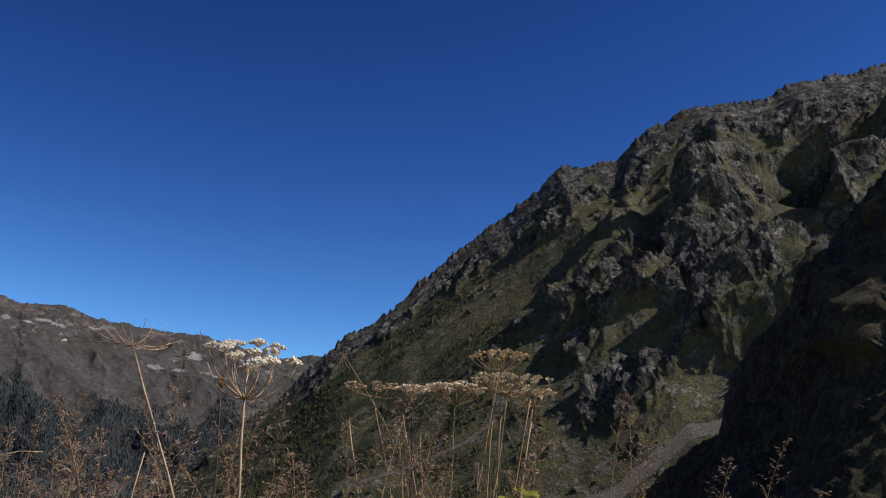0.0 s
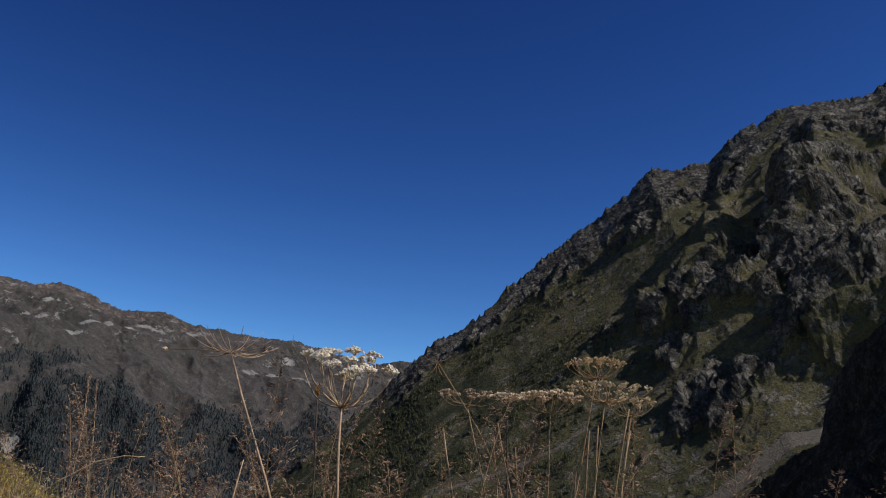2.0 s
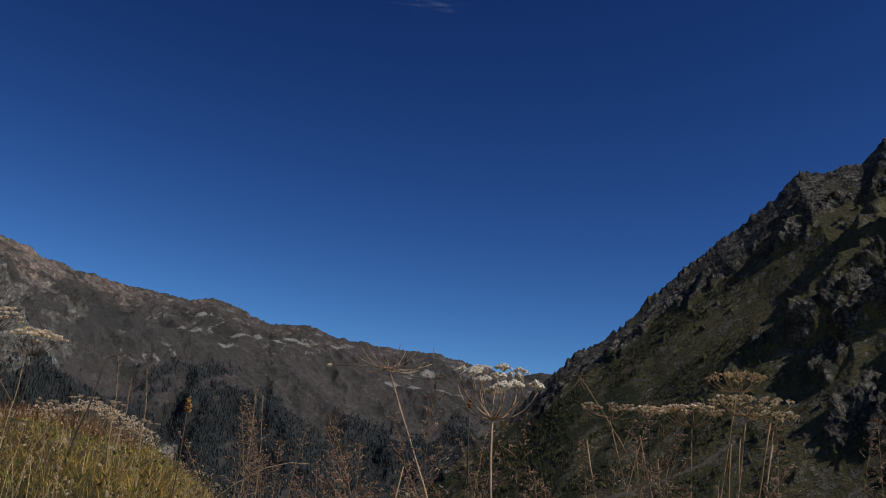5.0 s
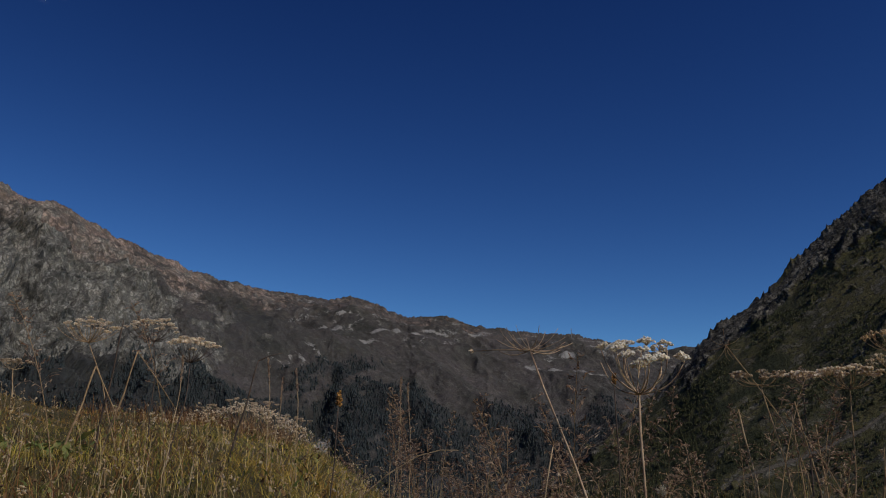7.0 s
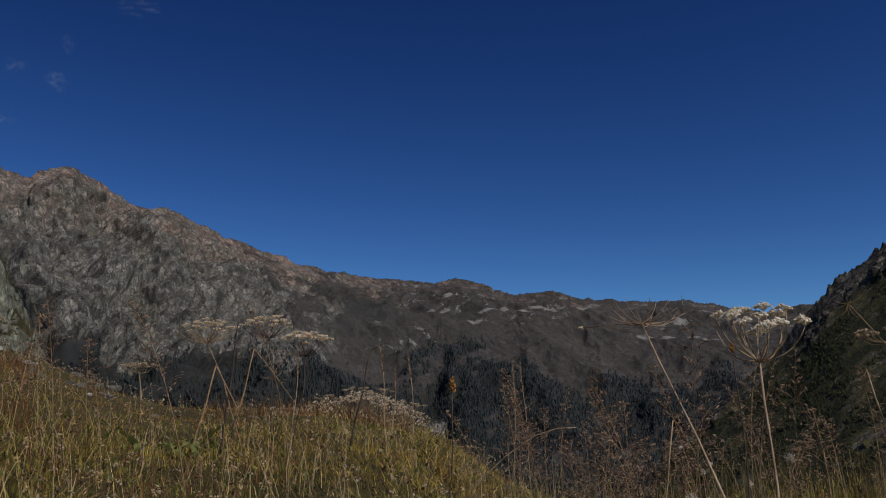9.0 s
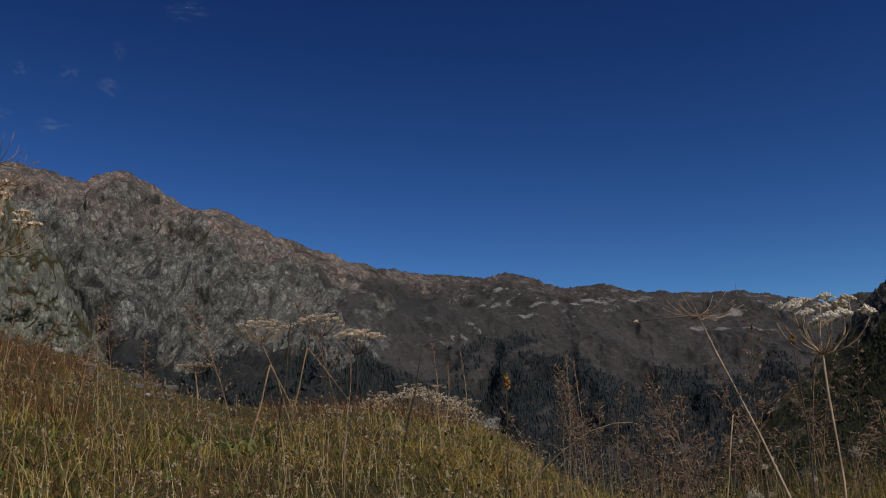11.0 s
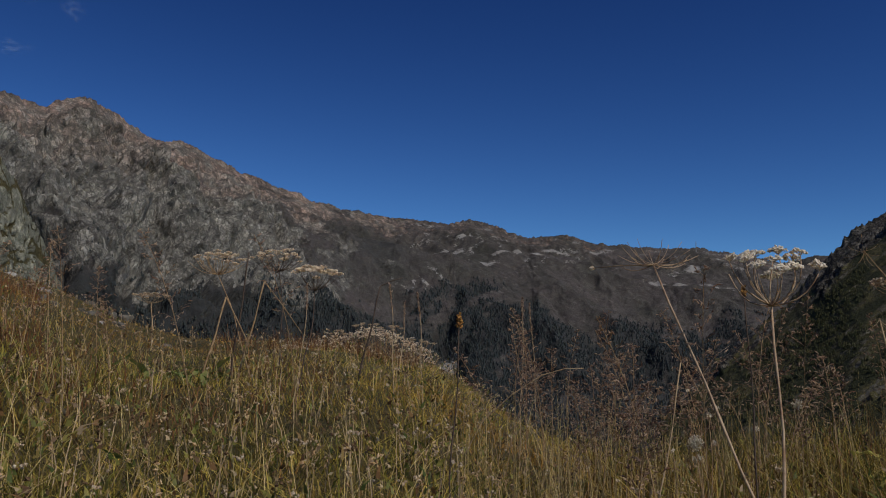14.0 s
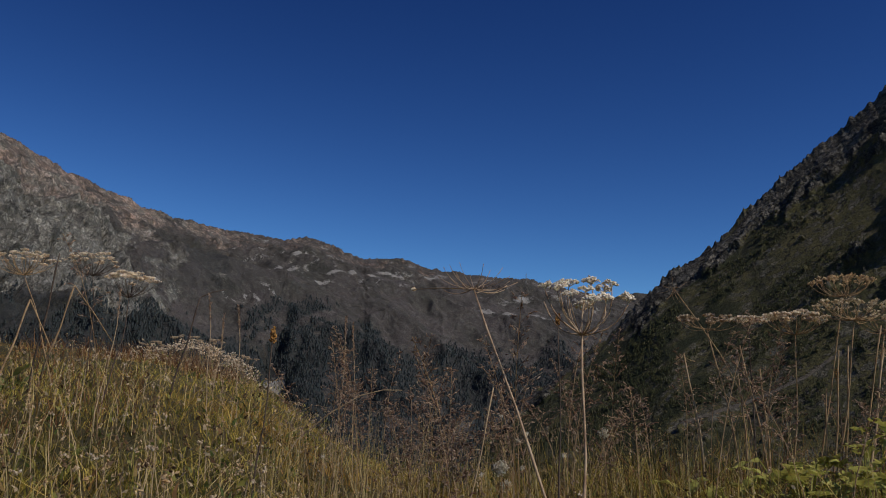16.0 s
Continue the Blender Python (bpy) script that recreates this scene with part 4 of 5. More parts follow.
def cluster(kind, rng):
    """A small umbel of seeds on hair-thin stalks, about 2 cm across."""
    n = {"puffy": 46, "flat": 23, "dense": 13}[kind]
    r, a = np.sqrt(rng.random(n)), rng.uniform(0, 2 * np.pi, n)
    reach = {"puffy": 0.0155, "flat": 0.0155, "dense": 0.013}[kind]
    lift = {"puffy": 0.012, "flat": 0.005, "dense": 0.006}[kind]
    tips = np.stack([reach * r * np.cos(a), reach * r * np.sin(a), 0.008 + lift * rng.random(n) * (1.2 - r)], 1)
    size = {"puffy": 0.0040, "flat": 0.0042, "dense": 0.0033}[kind] * rng.uniform(0.7, 1.3, (n, 1)) * np.array([[1.0, 0.8, 0.55]])
    pieces = [kernels(tips, size, rng)]
    pieces += [tube([(0, 0, 0), t * 0.5 + (0, 0, 0.001), t], [0.0006, 0.0004, 0.0004], 3) for t in tips[::2]]
    return soup_mesh("umbellet", *joined(pieces))


CLUSTERS = {kind: [cluster(kind, rng) for _ in range(4)] for kind in ("puffy", "flat", "dense")}


def bent_stem(root, hub, sway, thick, n=9):
    q = np.linspace(0, 1, n)[:, None]
    line = np.array(root) + (np.array(hub) - np.array(root)) * q + np.array([sway, 0.3 * sway, 0]) * np.sin(np.pi * q)
    line = line + 0.004 * np.stack([np.sin(9 * q[:, 0] + thick * 900), np.cos(7 * q[:, 0]), 0 * q[:, 0]], 1) * np.sin(np.pi * q)
    knots = 1 + 0.25 * (np.arange(n) % 3 == 1)
    return line, thick * np.interp(q[:, 0], [0, 1], [1.35, 0.8]) * knots


def umbel_plant(foot, hub, radius, rise, rays, kind, seeds, stem, label, thick=0.0035, sway=0.0, seed=1, bare=0.0, name="umbel_plant", spread=96):
    """A dead umbel: stem, rays that part at the hub, and seeds at their ends. radius and rise: how far the ray ends reach out and up, metres."""
    rng = np.random.default_rng(seed)
    base = (foot[0], foot[1], float(ground_height(foot[0], foot[1])) - 0.02)
    plant = thing(name, base, label, "dried plant", "dead umbels in the meadow")
    line, girth = bent_stem((0, 0, 0), np.array(hub) - base, sway, thick)
    part("stem", soup_mesh("stem", *tube(line, girth, 7), smoothed=True), stem, plant)
    centre = Vector(np.array(hub) - base)
    part("hub", soup_mesh("hub", *kernels(np.array([centre]), np.full((1, 3), thick * 1.5), rng)), stem, plant)
    for k in range(rays):
        share = math.sqrt((k + 0.6) / rays)
        a = k * 2.39996 + rng.uniform(-0.25, 0.25)
        r = radius * share * rng.uniform(0.88, 1.08)
        up = rise * (1.15 - 0.4 * share ** 3) * (rng.uniform(0.72, 1.15) if kind == "puffy" else rng.uniform(0.9, 1.08))
        if kind is None:
            tilt = math.radians(rng.uniform(30, spread))
            r, up = radius * math.sin(tilt) * rng.uniform(0.75, 1.1), rise * math.cos(tilt)
        tip = Vector((r * math.cos(a), r * math.sin(a), up))
        size, stout = tip.length, 3.2 if kind == "puffy" else 1.0
        turn = Vector((0, 0, 1)).rotation_difference(tip.normalized()).to_matrix().to_4x4()
        m = Matrix.Translation(centre) @ turn @ Matrix.Rotation(a - 2.1 * (k % 3) + rng.uniform(-0.5, 0.5), 4, 'Z') @ Matrix.Diagonal((size * stout ** 0.3, size * stout ** 0.3, size, 1))
        key = "ray " + stem.name
        if key not in SHARED:
            SHARED[key] = [r_.copy() for r_ in RAYS]
        ray = part("ray", SHARED[key][k % 3], stem, plant, m=m)
        if seeds is None or rng.random() < bare + (0.35 if kind == "puffy" and share > 0.88 else 0.0):
            continue
        if kind is None:
            key = "cluster flat " + seeds.name
            grow = 0.45
        else:
            key = "cluster " + kind + " " + seeds.name
            grow = rng.uniform(0.85, 1.2) * (0.7 if kind == "puffy" else 1.0)
        if key not in SHARED:
            SHARED[key] = [c.copy() for c in CLUSTERS[kind or "flat"]]
        upright = (m.to_3x3().normalized().inverted() @ Matrix.Rotation(rng.uniform(0, 6.28), 3, 'Z')).to_4x4()
        grow *= 0.9
        part("umbellet", SHARED[key][k % 4], seeds, ray, m=Matrix.Translation((0, 0, 0.985)) @ upright @ Matrix.Diagonal((grow / size, grow / size, grow / size, 1)))
    return plant


SHARED = {}
umbel_plant((0.385, 1.40), (0.41, 1.49, 0.155), 0.077, 0.064, 17, "puffy", m_bright_seed, m_mottled_stem,
            "dead hogweed umbel crowded with white seeds on a brown stem", 0.0020, 0.004, 41, 0.15)
umbel_plant((0.47, 1.57), (0.29, 1.83, 0.27), 0.085, 0.055, 22, None, None, m_mottled_stem,
            "leaning dead umbel with bare spread rays, hardly any seeds", 0.0020, -0.006, 42, 0.75)
old = bpy.data.objects["umbel_plant.001"]
base = np.array(old.location)
reach = np.array([(0.29, 1.83, 0.27), (0.23, 1.88, 0.276), (0.185, 1.94, 0.28)]) - base
part("long_ray", soup_mesh("long_ray", *tube(reach, [0.0012, 0.001, 0.0008], 5), smoothed=True), m_pale_stem, old)
part("last_seed", soup_mesh("last_seed", *kernels(reach[-1:] + rng.normal(0, 0.0012, (5, 3)), np.full((5, 3), 0.0042), rng)), m_white_seed, old, "single white seed")
umbel_plant((0.97, 2.16), (0.815, 2.19, 0.35), 0.042, 0.042, 13, None, None, m_stem, "bare star of dead umbel rays on a bent stalk", 0.0012, 0.11, 43, spread=160)
for n, (foot, hub, radius, rise, rays, kind, seeds, stem, bare) in enumerate((
        ((0.98, 2.15), (0.91, 2.23, 0.262), 0.075, 0.020, 15, "flat", m_cream_seed, m_stem, 0.3),
        ((1.03, 2.19), (1.02, 2.24, 0.268), 0.055, 0.018, 13, "flat", m_white_seed, m_dark_stem, 0.35),
        ((1.04, 2.13), (1.07, 2.11, 0.245), 0.075, 0.036, 24, "flat", m_white_seed, m_stem, 0.15),
        ((1.09, 2.10), (1.18, 2.09, 0.335), 0.078, 0.030, 26, "dense", m_brown_seed, m_stem, 0.2),
        ((1.06, 2.02), (1.15, 2.00, 0.27), 0.095, 0.026, 30, "dense", m_tawny_seed, m_stem, 0.1),
        ((1.20, 2.06), (1.23, 2.02, 0.245), 0.06, 0.028, 18, "dense", m_tawny_seed, m_stem, 0.2))):
    umbel_plant(foot, hub, radius, rise, rays, kind, seeds, stem, "dead flat-topped umbel with tawny seeds in a dense clump", 0.0016, 0.012 * (-1) ** n, 50 + n, bare)
umbel_plant((0.90, 2.19), (0.845, 2.21, 0.20), 0.035, -0.02, 9, "flat", None, m_pale_stem, "small drooping dead umbel without seeds", 0.002, 0.01, 58)
umbel_plant((1.10, 1.95), (1.215, 2.0, 0.21), 0.04, -0.015, 10, "flat", None, m_pale_stem, "small drooping dead umbel without seeds", 0.002, 0.0, 59)
for n, (foot, hub, radius, rise, rays) in enumerate((((-0.92, 3.50), (-1.07, 3.54, 0.50), 0.110, 0.066, 26), ((-0.85, 3.63), (-0.86, 3.64, 0.525), 0.110, 0.062, 26),
                                                     ((-0.66, 3.06), (-0.62, 3.15, 0.388), 0.085, 0.060, 24))):
    umbel_plant(foot, hub, radius, rise, rays, "flat", m_white_seed, (m_stem, m_dark_stem, m_dark_stem)[n], "tall dead umbel with a flat top of cream seeds", 0.0017, 0.012, 60 + n, 0.12)
umbel_plant((-1.64, 4.42), (-1.65, 4.40, 0.49), 0.085, 0.03, 16, "flat", m_cream_seed, m_pale_stem, "small flat dead umbel at the meadow's edge", 0.003, 0.0, 64)
for n, (x, y, z, r) in enumerate(((-1.04, 4.98, 0.28, 0.10), (-0.86, 5.0, 0.34, 0.09), (-0.72, 5.02, 0.38, 0.09), (-0.58, 4.96, 0.36, 0.09), (-0.41, 4.88, 0.28, 0.09))):
    umbel_plant((x + 0.02, y), (x, y, z), 0.8 * r, 0.05, 14, "flat", m_cream_seed, m_stem, "low broad umbel with tawny seeds on the meadow crest", 0.0018, 0.0, 70 + n, 0.5)
umbel_plant((-0.80, 1.18), (-0.71, 1.16, 0.43), 0.05, 0.045, 15, None, None, m_stem, "bare star of dead umbel rays against the sky", 0.0012, 0.0, 80)
umbel_plant((-0.77, 1.15), (-0.68, 1.13, 0.39), 0.055, 0.045, 15, None, None, m_stem, "bare star of dead umbel rays on a brown stem", 0.0013, 0.0, 81)
umbel_plant((-0.83, 1.27), (-0.78, 1.27, 0.33), 0.075, 0.05, 30, "flat", m_white_seed, m_stem, "dead umbel with scattered white seeds", 0.0013, 0.0, 82, 0.6)
umbel_plant((-0.88, 1.25), (-0.81, 1.24, 0.385), 0.065, 0.045, 28, "flat", m_white_seed, m_stem, "dead umbel with scattered white seeds", 0.0013, 0.0, 83, 0.6)


# ---- broken stalks, seed heads on stalks, a bowed blade ----
def stalk(name, foot, tip, thick, material, label, sway=0.0, fork=None):
    base = (foot[0], foot[1], float(ground_height(foot[0], foot[1])) - 0.02)
    ob = thing(name, base, label, "dried plant", "broken stalks")
    line, girth = bent_stem((0, 0, 0), np.array(tip) - base, sway, thick)
    part("stem", soup_mesh("stem", *tube(line, girth, 6), smoothed=True), material, ob)
    if fork is not None:
        part("side_branch", soup_mesh("side_branch", *tube(np.array([line[-1], (line[-1] + np.array(fork) - base) / 2 + (0, 0, 0.004), np.array(fork) - base]), [thick * 0.8, thick * 0.7, thick * 0.5], 5), smoothed=True), material, ob)
    return ob


stalk("broken_stalk", (-0.94, 3.29), (-0.88, 3.27, 0.54), 0.0028, m_dark_stem, "blackened broken stalk standing in the meadow")
stalk("broken_stalk", (-0.92, 3.30), (-0.83, 3.30, 0.44), 0.0027, m_stem, "bleached snapped stalk with its top hanging down", 0.0, (-0.70, 3.34, 0.26))
stalk("broken_stalk", (-1.02, 3.2), (-0.95, 3.25, 0.38), 0.003, m_stem, "thin brown broken stalk", 0.0, (-0.83, 3.28, 0.13))
stalk("broken_stalk", (-0.50, 3.3), (-0.42, 3.3, 0.42), 0.0028, m_dark_stem, "blackened forked dead stalk", 0.0, (-0.34, 3.3, 0.45))
stalk("broken_stalk", (0.22, 1.66), (0.31, 1.70, 0.08), 0.0013, m_pale_stem, "short pale dead stalk")
for foot, tip in (((1.00, 2.04), (0.92, 2.07, 0.21)), ((0.98, 2.05), (0.96, 2.06, 0.16)), ((1.07, 2.01), (1.10, 1.98, 0.20)), ((1.05, 2.01), (1.08, 2.00, 0.12)), ((1.04, 1.91), (1.12, 1.85, 0.24)),
                  ((1.12, 2.05), (1.145, 2.02, 0.22)), ((1.0, 2.2), (0.99, 2.25, 0.2))):
    stalk("broken_stalk", foot, tip, 0.0017, m_stem, "bleached broken stalk in a clump of dead umbels", 0.004)
for foot, tip, big in (((-0.09, 1.66), (-0.071, 1.698, 0.153), 1.25), ((0.41, 1.60), (0.414, 1.665, 0.198), 1.0), ((1.18, 2.12), (1.16, 2.1, 0.16), 1.0)):
    ob = stalk("seed_stalk", foot, tip, 0.0012, m_dark_stem, "thin dark stalk with an orange-brown seed head")
    base = np.array(ob.location)
    c = np.array(tip) - base + rng.normal(0, big, (60, 3)) * (0.002, 0.002, 0.005)
    part("seed_head", soup_mesh("seed_head", *kernels(c, np.full((60, 3), 0.0022 * big) * rng.uniform(0.6, 1.2, (60, 1)), rng)), m_orange, ob, "orange-brown oval seed head")
bow = thing("bowed_grass_blade", (-0.14, 2.62, float(ground_height(-0.14, 2.62)) - 0.02), "single long straw blade bowed over in an arc", "grass blade")
line = np.array([(-0.14, 2.62, -0.34), (-0.10, 2.62, -0.12), (-0.05, 2.63, -0.03), (0.03, 2.63, 0.04), (0.11, 2.62, 0.09), (0.17, 2.62, 0.107), (0.22, 2.62, 0.108)]) - np.array(bow.location)
part("blade", soup_mesh("blade", *tube(line, [0.0022, 0.0022, 0.002, 0.0018, 0.0016, 0.0012, 0.0008], 5), smoothed=True), m_pale_stem, bow)

# ---- tall grasses with russet panicles ----
rng = np.random.default_rng(91)
STALKS = []
for n in range(9):
    tall = 0.34 + 0.03 * n
    ob = thing("panicle_grass", (0, 0, -50), "tall dry grass stalk with a loose russet panicle", "dried plant", "tall panicle grasses")
    q = np.linspace(0, 1, 9)
    a = rng.uniform(0, 6.28)
    droop = rng.uniform(0.04, 0.14)
    line = np.stack([droop * np.cos(a) * q ** 2.5, droop * np.sin(a) * q ** 2.5, tall * (q - 0.05 * q ** 4)], 1)
    part("stem", soup_mesh("stem", *tube(line, np.interp(q, [0, 1], [0.0014, 0.0006]), 4)), m_stem, ob)
    pieces, c, d = [], [], []
    for k in range(24):
        f = 0.55 + 0.45 * k / 24
        at = np.array([np.interp(f, q, line[:, i]) for i in range(3)])
        b = k * 2.4 + rng.uniform(-0.5, 0.5)
        size = (0.058 * (1 - f) / 0.42 + 0.012) * rng.uniform(0.5, 1.25)
        out = rng.uniform(0.5, 0.85)
        end = at + size * np.array([out * math.cos(b), out * math.sin(b), rng.uniform(0.15, 0.75)])
        mid = (at + end) / 2 + (0, 0, 0.12 * size)
        pieces.append(tube([at, mid, end], [0.0004, 0.0003, 0.0003], 3))
        for f2 in np.linspace(0.45, 1.0, 4):
            c.append(at + (end - at) * f2 + rng.normal(0, 0.0025, 3))
            d.append((end - at) / size + rng.normal(0, 0.35, 3) + (0, 0, -0.25))
    pieces.append(aligned_kernels(np.array(c), np.array(d), 0.0062, 0.0016, rng))
    part("panicle", soup_mesh("panicle", *joined(pieces)), m_panicle, ob, "russet seed panicle")
    STALKS.append(ob)


def plant_stalks(count, turns, reaches, rng):
    for k in range(count):
        t, r = math.radians(rng.uniform(*turns)), rng.uniform(*reaches)
        x, y = r * math.sin(t), r * math.cos(t)
        m = pose(x, y, float(ground_height(x, y)) - 0.01, rng.uniform(-7, 7), rng.uniform(-7, 7), rng.uniform(0, 360))
        ob = STALKS[k % len(STALKS)]
        if ob.location.z < -40:
            ob.matrix_basis = m
        else:
            copy_thing(ob, m)


plant_stalks(20, (0, 6), (2.3, 3.3), rng)
plant_stalks(11, (6, 15), (1.9, 3.2), rng)
plant_stalks(11, (2, 20), (1.6, 2.6), rng)
plant_stalks(20, (12, 34), (1.9, 3.4), rng)
plant_stalks(10, (34, 54), (2.0, 3.0), rng)
plant_stalks(10, (-34, -6), (2.0, 3.2), rng)


# ---- stiff grasses with narrow seed spikes, above the meadow's edge ----
for n, (x, y, z) in enumerate(((-0.349, 2.984, 0.383), (-0.304, 2.996, 0.323), (-0.262, 2.997, 0.352), (-0.603, 2.944, 0.376), (0.088, 3.011, 0.315), (0.066, 3.009, 0.334))):
    foot = (x + 0.02 * (-1) ** n, y - 0.05)
    base = np.array((*foot, float(ground_height(*foot)) - 0.02))
    ob = thing("spike_grass", base, "stiff straw stalk with a narrow pale seed spike", "dried plant", "stiff spike grasses")
    line, girth = bent_stem((0, 0, 0), np.array((x, y, z)) - base, 0.006, 0.0011)
    part("stem", soup_mesh("stem", *tube(line, girth, 5)), m_pale_stem, ob)
    up = (line[-1] - line[-2]) / np.linalg.norm(line[-1] - line[-2])
    f = rng.uniform(-0.075, 0.01, 70)
    c = line[-1] + up * f[:, None] + rng.normal(0, 0.0018, (70, 3))
    part("seed_spike", soup_mesh("seed_spike", *aligned_kernels(c, up + rng.normal(0, 0.35, (70, 3)), 0.0052, 0.0011, rng)), m_panicle, ob, "narrow pale seed spike")


# ---- leafy plants ----
def leaf_mesh(long, wide, lobes, droop, rng):
    """A leaf with a folded midrib, its edge cut deep into toothed lobes where it has several."""
    n = 9 * lobes if lobes > 1 else 13
    q = np.linspace(0, 1, n)
    cut = 0.62 - 0.55 * np.abs(((q * lobes) % 1.0) - 0.4) ** 0.8 if lobes > 1 else 0.5 + 0 * q
    tooth = 1 + (0.14 * (np.arange(n) % 2) if lobes > 1 else 0)
    half = wide * np.sin(np.pi * (0.06 + 0.9 * q) ** 0.7) ** 0.7 * cut * tooth + 0.0006
    mid = np.stack([0.08 * long * np.sin(2.5 * q + rng.uniform(0, 6)), long * q, -droop * q ** 2 * rng.uniform(0.2, 1.4)], 1)
    curl = rng.uniform(-0.2, 0.6)
    rows = []
    for side in (-1, -0.5, 0, 0.5, 1):
        rows.append(mid + np.stack([side * half, 0.16 * long * abs(side) * (0.3 + q), curl * abs(side) * half + 0.003 * np.sin(11 * q + 3 * side)], 1))
    grid = np.stack(rows)
    return grid_mesh("leaf", grid)


def leafy_plant(name, place, leaves, long, wide, lobes, material, label, seed, spread=0.11):
    rng = np.random.default_rng(seed)
    z = float(ground_height(place[0], place[1]))
    ob = thing(name, (place[0], place[1], z), label, "plant")
    top = place[2] - z
    for k in range(leaves):
        a = k * 2.4 + rng.uniform(-0.4, 0.4)
        f = rng.uniform(0.5, 1.05)
        size = rng.uniform(0.7, 1.15)
        out = rng.uniform(0.02, spread)
        tip = np.array([out * math.cos(a), out * math.sin(a), top * f])
        mesh = leaf_mesh(long * size, wide * size, lobes, 0.35 * long, rng)
        leaf = part("leaf", mesh, material, ob, m=Matrix.Translation(tip) @ Matrix.Rotation(a - math.pi / 2, 4, 'Z') @ Matrix.Rotation(radians(rng.uniform(-40, 45)), 4, 'X'))
        part("leaf_stalk", soup_mesh("leaf_stalk", *tube([(0, 0, 0), tip * (0.4, 0.4, 0.6), tip], [0.0022, 0.0018, 0.0014], 5)), material, ob)
    return ob


for n, (x, y, z) in enumerate(((0.88, 1.98, -0.08), (1.00, 1.95, -0.03), (1.12, 1.92, 0.02), (1.24, 1.88, 0.04), (1.08, 1.80, -0.06))):
    leafy_plant("leafy_plant", (x, y, z), 26, 0.052, 0.042, 4, m_leaf, "ragged yellowing hogweed leaves low in the grass", 101 + n, 0.14)
leafy_plant("leafy_plant", (1.45, 1.55, -0.03), 6, 0.11, 0.035, 1, m_green_leaf, "slender green leaves among dry grass", 104)
leafy_plant("dock_plant", (-1.16, 3.22, 0.13), 9, 0.075, 0.026, 1, m_green_leaf, "green dock leaves among the grass", 105)
leafy_plant("dock_plant", (-1.02, 3.30, 0.14), 8, 0.075, 0.026, 1, m_green_leaf, "green dock leaves among the grass", 106)
leafy_plant("dock_plant", (-1.5, 3.4, 0.12), 7, 0.09, 0.04, 1, m_green_leaf, "green dock leaves among the grass", 107)

# ---- seed heads and withered flowers all over the meadow ----
rng = np.random.default_rng(121)
roots = scatter(4400, rng, 0.8, 8, -46, 60, 1.5)
tall = rng.uniform(0.08, 0.22, len(roots)) * np.interp(np.hypot(roots[:, 0], roots[:, 1]), [1.5, 5.0], [1.0, 0.4])
lean = rng.normal(0, 0.12, (len(roots), 2)) * tall[:, None]
tips = roots + np.concatenate([lean, tall[:, None]], 1)
n = len(roots)
side = np.stack([np.cos(rng.uniform(0, 3.1, n)), np.sin(rng.uniform(0, 3.1, n)), np.zeros(n)], 1) * 0.0008
mids = (roots + tips) / 2 + np.concatenate([rng.normal(0, 0.008, (n, 2)), np.zeros((n, 1))], 1)
pts = np.stack([roots - side, roots + side, mids - side, mids + side, tips - side * 0.6, tips + side * 0.6], 1).reshape(-1, 3)
k = 6 * np.arange(n)[:, None]
ob = new("dry_stems", soup_mesh("dry_stems", pts, np.concatenate([k + np.array([[0, 1, 3, 2]]), k + np.array([[2, 3, 5, 4]])])))
ob.data.materials.append(m_pale_stem)
tagged(ob, "thin straw-coloured flower stems", "grass", kind="stuff")
kinds = rng.random(n)
for name, low, high, material, half, label in (("withered_flowers", 0.0, 0.30, m_cream_seed, (0.0034, 0.0034, 0.0024), "small withered cream flower heads"),
                                               ("brown_seed_heads", 0.30, 0.68, m_brown_seed, (0.0022, 0.0022, 0.0055), "small brown seed spikes on thin stems"),
                                               ("dark_seed_heads", 0.68, 1.01, m_brown_head, (0.0030, 0.0030, 0.0048), "small blackened seed heads")):
    pick = tips[(kinds >= low) & (kinds < high)]
    many = np.repeat(pick, 5, 0) + rng.normal(0, 1, (5 * len(pick), 3)) * np.array(half) * 1.3
    ob = new(name, soup_mesh(name, *kernels(many, np.array([half]) * rng.uniform(0.5, 1.2, (len(many), 1)), rng)))
    ob.data.materials.append(material)
    tagged(ob, label, "seed heads", kind="stuff")

# ---- a cloud of small pale seed heads along the meadow's crest ----
ARC = np.array([(-1.19, 4.88, 0.30), (-1.04, 4.91, 0.32), (-0.90, 4.93, 0.35), (-0.78, 4.95, 0.39), (-0.66, 4.97, 0.42), (-0.55, 4.98, 0.38), (-0.46, 5.0, 0.34), (-0.35, 5.01, 0.27)])
n = 230
f = rng.uniform(0, 7, n)
f = np.where(rng.random(n) < 0.35, rng.uniform(2.4, 6.6, n), f)
heads = np.stack([np.interp(f, np.arange(8), ARC[:, k]) for k in range(3)], 1)
heads += np.stack([rng.normal(0, 0.02, n), rng.uniform(-0.15, 0.2, n), -0.055 * rng.random(n) ** 1.6], 1)
feet = heads + np.stack([rng.normal(0, 0.03, n), rng.normal(0, 0.03, n), np.zeros(n)], 1)
feet[:, 2] = ground_height(feet[:, 0], feet[:, 1]) - 0.01
stems = joined([tube([a, (a + b) / 2 + (0.006, 0, 0), b], [0.0009, 0.0008, 0.0006], 3) for a, b in zip(feet, heads)])
ob = new("crest_seed_stems", soup_mesh("crest_seed_stems", *stems))
ob.data.materials.append(m_stem)
tagged(ob, "thin brown stems crowding on the meadow's crest", "dried plants", kind="stuff")
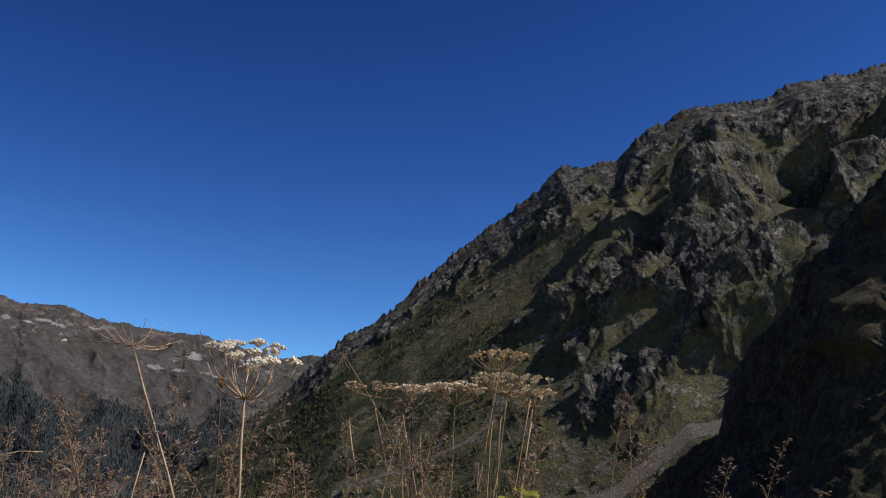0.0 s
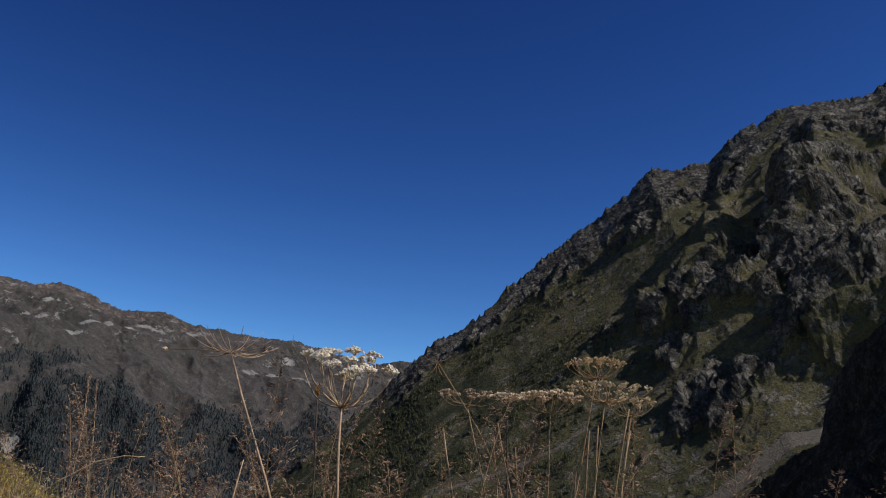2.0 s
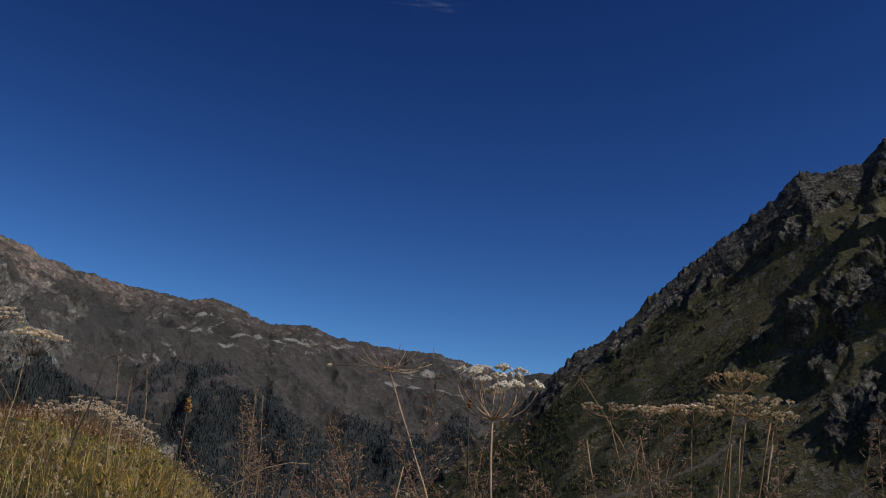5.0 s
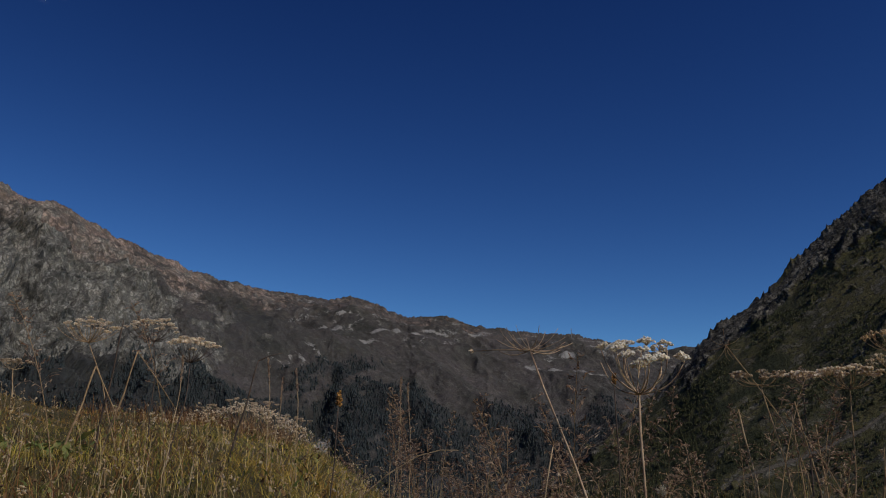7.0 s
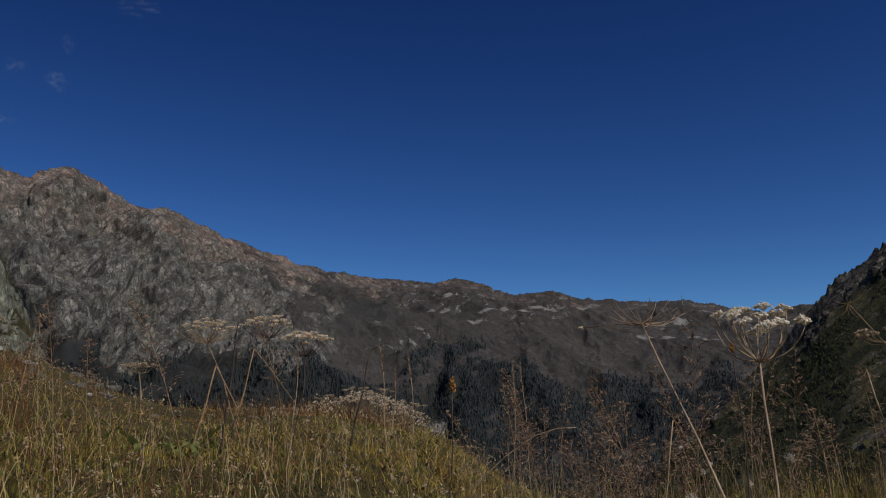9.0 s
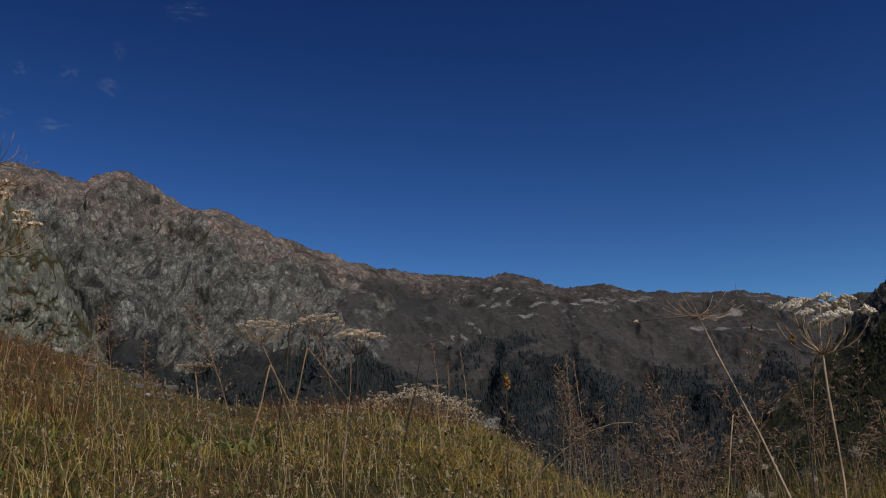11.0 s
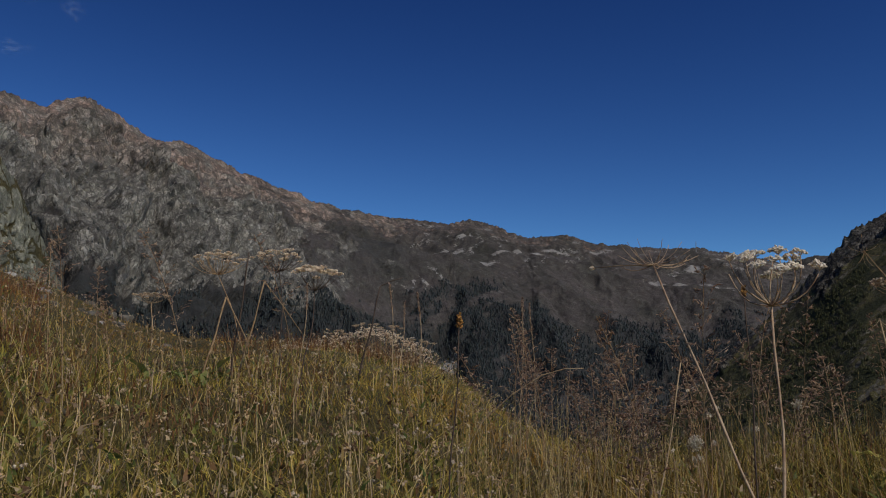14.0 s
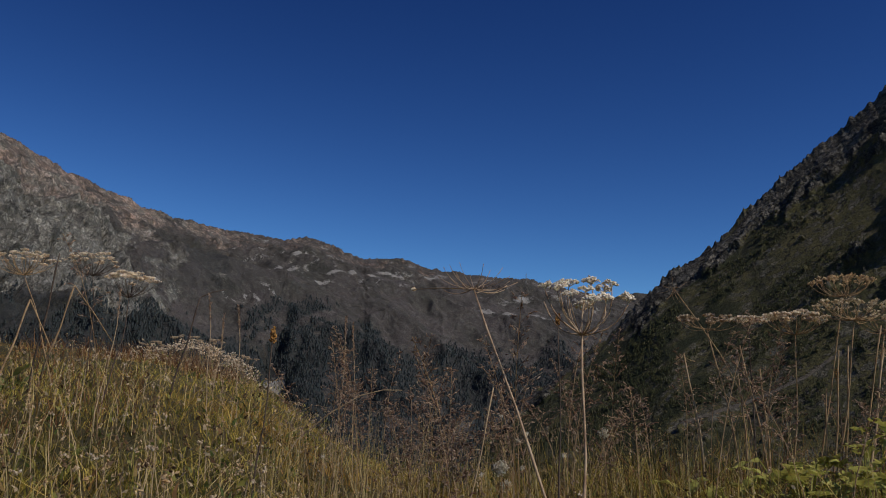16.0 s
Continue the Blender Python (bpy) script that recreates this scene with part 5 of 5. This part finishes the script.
many = np.repeat(heads, 6, 0) + rng.normal(0, 1, (6 * n, 3)) * (0.009, 0.009, 0.004)
ob = new("crest_seed_heads", soup_mesh("crest_seed_heads", *kernels(many, np.array([[0.0042, 0.004, 0.003]]) * rng.uniform(0.6, 1.3, (len(many), 1)), rng)))
ob.data.materials.append(m_white_seed)
tagged(ob, "cloud of small pale seed heads on the meadow's crest", "seed heads", kind="stuff")


# ---- stones in the upper meadow ----
def field_stone(place, size, seed, tone, label):
    rng = np.random.default_rng(seed)
    bm = bmesh.new()
    bmesh.ops.create_icosphere(bm, subdivisions=3, radius=1.0)
    for vert in bm.verts:
        p = np.array(vert.co)
        lump = 1 + 0.25 * float(layered(p[0] * 1.3 + seed, p[1] * 1.3, p[2] * 1.3, 3))
        cut = np.clip(p * lump, -0.72, 0.72)
        vert.co = cut * np.array(size)
    mesh = bpy.data.meshes.new("field_stone")
    bm.to_mesh(mesh)
    bm.free()
    ob = new("field_stone", mesh)
    mesh.materials.append(tone)
    ob.location = (place[0], place[1], float(ground_height(place[0], place[1])) + 0.2 * size[2])
    ob.rotation_euler = (rng.uniform(-0.3, 0.3), rng.uniform(-0.3, 0.3), rng.uniform(0, 6))
    return tagged(ob, label, "stone", "field stones")


m = Nodes("field_stone_grey")
m_stone = m.done(m.mix(m.span(m.noise(30.0, 5, 0.7), 0.35, 0.7), (0.07, 0.065, 0.055), (0.17, 0.155, 0.135)), 0.9, m.noise(60.0, 5, 0.7), 0.006)
m = Nodes("field_stone_white")
m_quartz = m.done(m.mix(m.span(m.noise(40.0, 4), 0.4, 0.7), (0.42, 0.41, 0.40), (0.25, 0.235, 0.21)), 0.7, m.noise(60.0, 5, 0.7), 0.004)
for k, (x, y, a) in enumerate(((-2.275, 4.571, 0.05), (-1.95, 4.75, 0.045), (-2.16, 4.48, 0.035), (-2.05, 4.62, 0.03), (-1.78, 5.0, 0.04))):
    field_stone((x, y), (a, 0.8 * a, 0.6 * a), 140 + k, m_stone, "grey weathered stone half sunk in the turf")
field_stone((-1.928, 4.499), (0.018, 0.015, 0.012), 150, m_quartz, "small white stone in the turf")

rng = np.random.default_rng(177)
for k in range(26):
    t, r = radians(rng.uniform(-32, -20)), rng.uniform(5.2, 8.2)
    a = 0.018 + 0.05 * rng.random() ** 2
    field_stone((r * math.sin(t), r * math.cos(t)), (a, 0.8 * a, 0.55 * a), 200 + k, m_stone if k % 5 else m_quartz, "small grey stone crumbled out of the meadow's brow")


# ---- seed clocks: grey balls of down on thin stems, and small white withered flowers ----
def seed_clock(head, radius, hairs, material, label, seed, group):
    rng = np.random.default_rng(seed)
    foot = (head[0] + rng.uniform(-0.02, 0.02), head[1] + rng.uniform(-0.02, 0.02))
    base = np.array((*foot, float(ground_height(*foot)) - 0.02))
    ob = thing("seed_clock", base, label, "dried plant", group)
    line, girth = bent_stem((0, 0, 0), np.array(head) - base, 0.006, 0.0009)
    part("stem", soup_mesh("stem", *tube(line, girth, 5)), m_stem, ob)
    way = rng.normal(size=(hairs, 3))
    way /= np.linalg.norm(way, axis=1)[:, None]
    far = radius * rng.uniform(0.55, 1.0, hairs)[:, None]
    pieces = [aligned_kernels(line[-1] + way * far * 0.5, way, 0.5 * radius, 0.00025, rng), kernels(line[-1] + way * far, np.full((hairs, 3), 0.10 * radius) * rng.uniform(0.6, 1.3, (hairs, 1)), rng)]
    part("seed_ball", soup_mesh("seed_ball", *joined(pieces)), material, ob, "ball of pale down")
    return ob


m_down = plant_material("grey_down", ((0.62, 0.56, 0.45), (0.74, 0.67, 0.54), (0.42, 0.36, 0.27)), 200.0, 0.45)
CLOCKS = ((0.281, 1.454, -0.047, 0.0125), (0.587, 1.986, 0.01, 0.012), (0.408, 1.891, 0.004, 0.0055), (0.373, 1.794, -0.009, 0.006), (0.419, 2.23, 0.042, 0.006),
          (0.408, 1.926, -0.062, 0.0055), (0.5, 1.962, -0.037, 0.006), (0.021, 2.426, -0.065, 0.006), (0.388, 1.985, -0.098, 0.012), (0.30, 1.75, -0.07, 0.005))
for n, (x, y, z, r) in enumerate(CLOCKS):
    seed_clock((x, y, z), r, 150 if r > 0.008 else 50, m_down if r > 0.008 else m_bright_seed, "grey feathery seed ball on a thin stem" if r > 0.008 else "small white withered flower on a thin stem", 300 + n, "seed clocks in the grass")

# ---- faint wisps of cloud, far behind the mountains ----
CLOUDS = ((-29.1, 19.5, 1.2, 0.55), (-28.3, 22.5, 0.8, 0.7), (-31.9, 19.95, 0.9, 0.35), (-31.0, 22.5, 0.6, 0.5), (-26.0, 22.0, 0.9, 0.7), (-25.5, 24.1, 0.5, 0.7), (-21.6, 26.6, 1.6, 0.7), (9.5, 29.9, 3.2, 0.55))  # heading, height, half width and half height in degrees
m = Nodes("thin_cloud")
m.done((0.72, 0.83, 0.95), 1.0)
clear, veil = m.tree.nodes.new("ShaderNodeBsdfTransparent"), m.tree.nodes.new("ShaderNodeMixShader")
thin = m.sum(m.sum(m.span(m.noise(0.011, 6, 0.6, None, 0.4), 0.2, 0.8), m.kept("dense"), 'MULTIPLY'), 0.085, 'MULTIPLY')
m.put(veil.inputs[0], thin)
m.put(veil.inputs[1], clear.outputs[0])
m.put(veil.inputs[2], m.shader.outputs[0])
m.put(m.tree.nodes["Material Output"].inputs["Surface"], veil.outputs[0])
for turn, rise, wide, high in CLOUDS:
    q, r = np.meshgrid(np.linspace(-1, 1, 25), np.linspace(-1, 1, 17))
    a, e = np.radians(turn + wide * q), np.radians(rise + high * r)
    sheet = 4800 * np.stack([np.sin(a) * np.cos(e), np.cos(a) * np.cos(e), np.sin(e)], -1) * (1 + 0.01 * layered(q * 2 + turn, r * 2, 0.0, 2))[..., None]
    ob = new("cloud_wisp", grid_mesh("cloud_wisp", sheet, {"dense": smooth(1.0, 0.1, np.hypot(q, r) + 0.25 * layered(q * 2 + turn, r * 1.5, 3.0, 3))}))
    ob.data.materials.append(m.material)
    tagged(ob, "faint thin wisp of white cloud in deep blue sky", "cloud", kind="stuff")
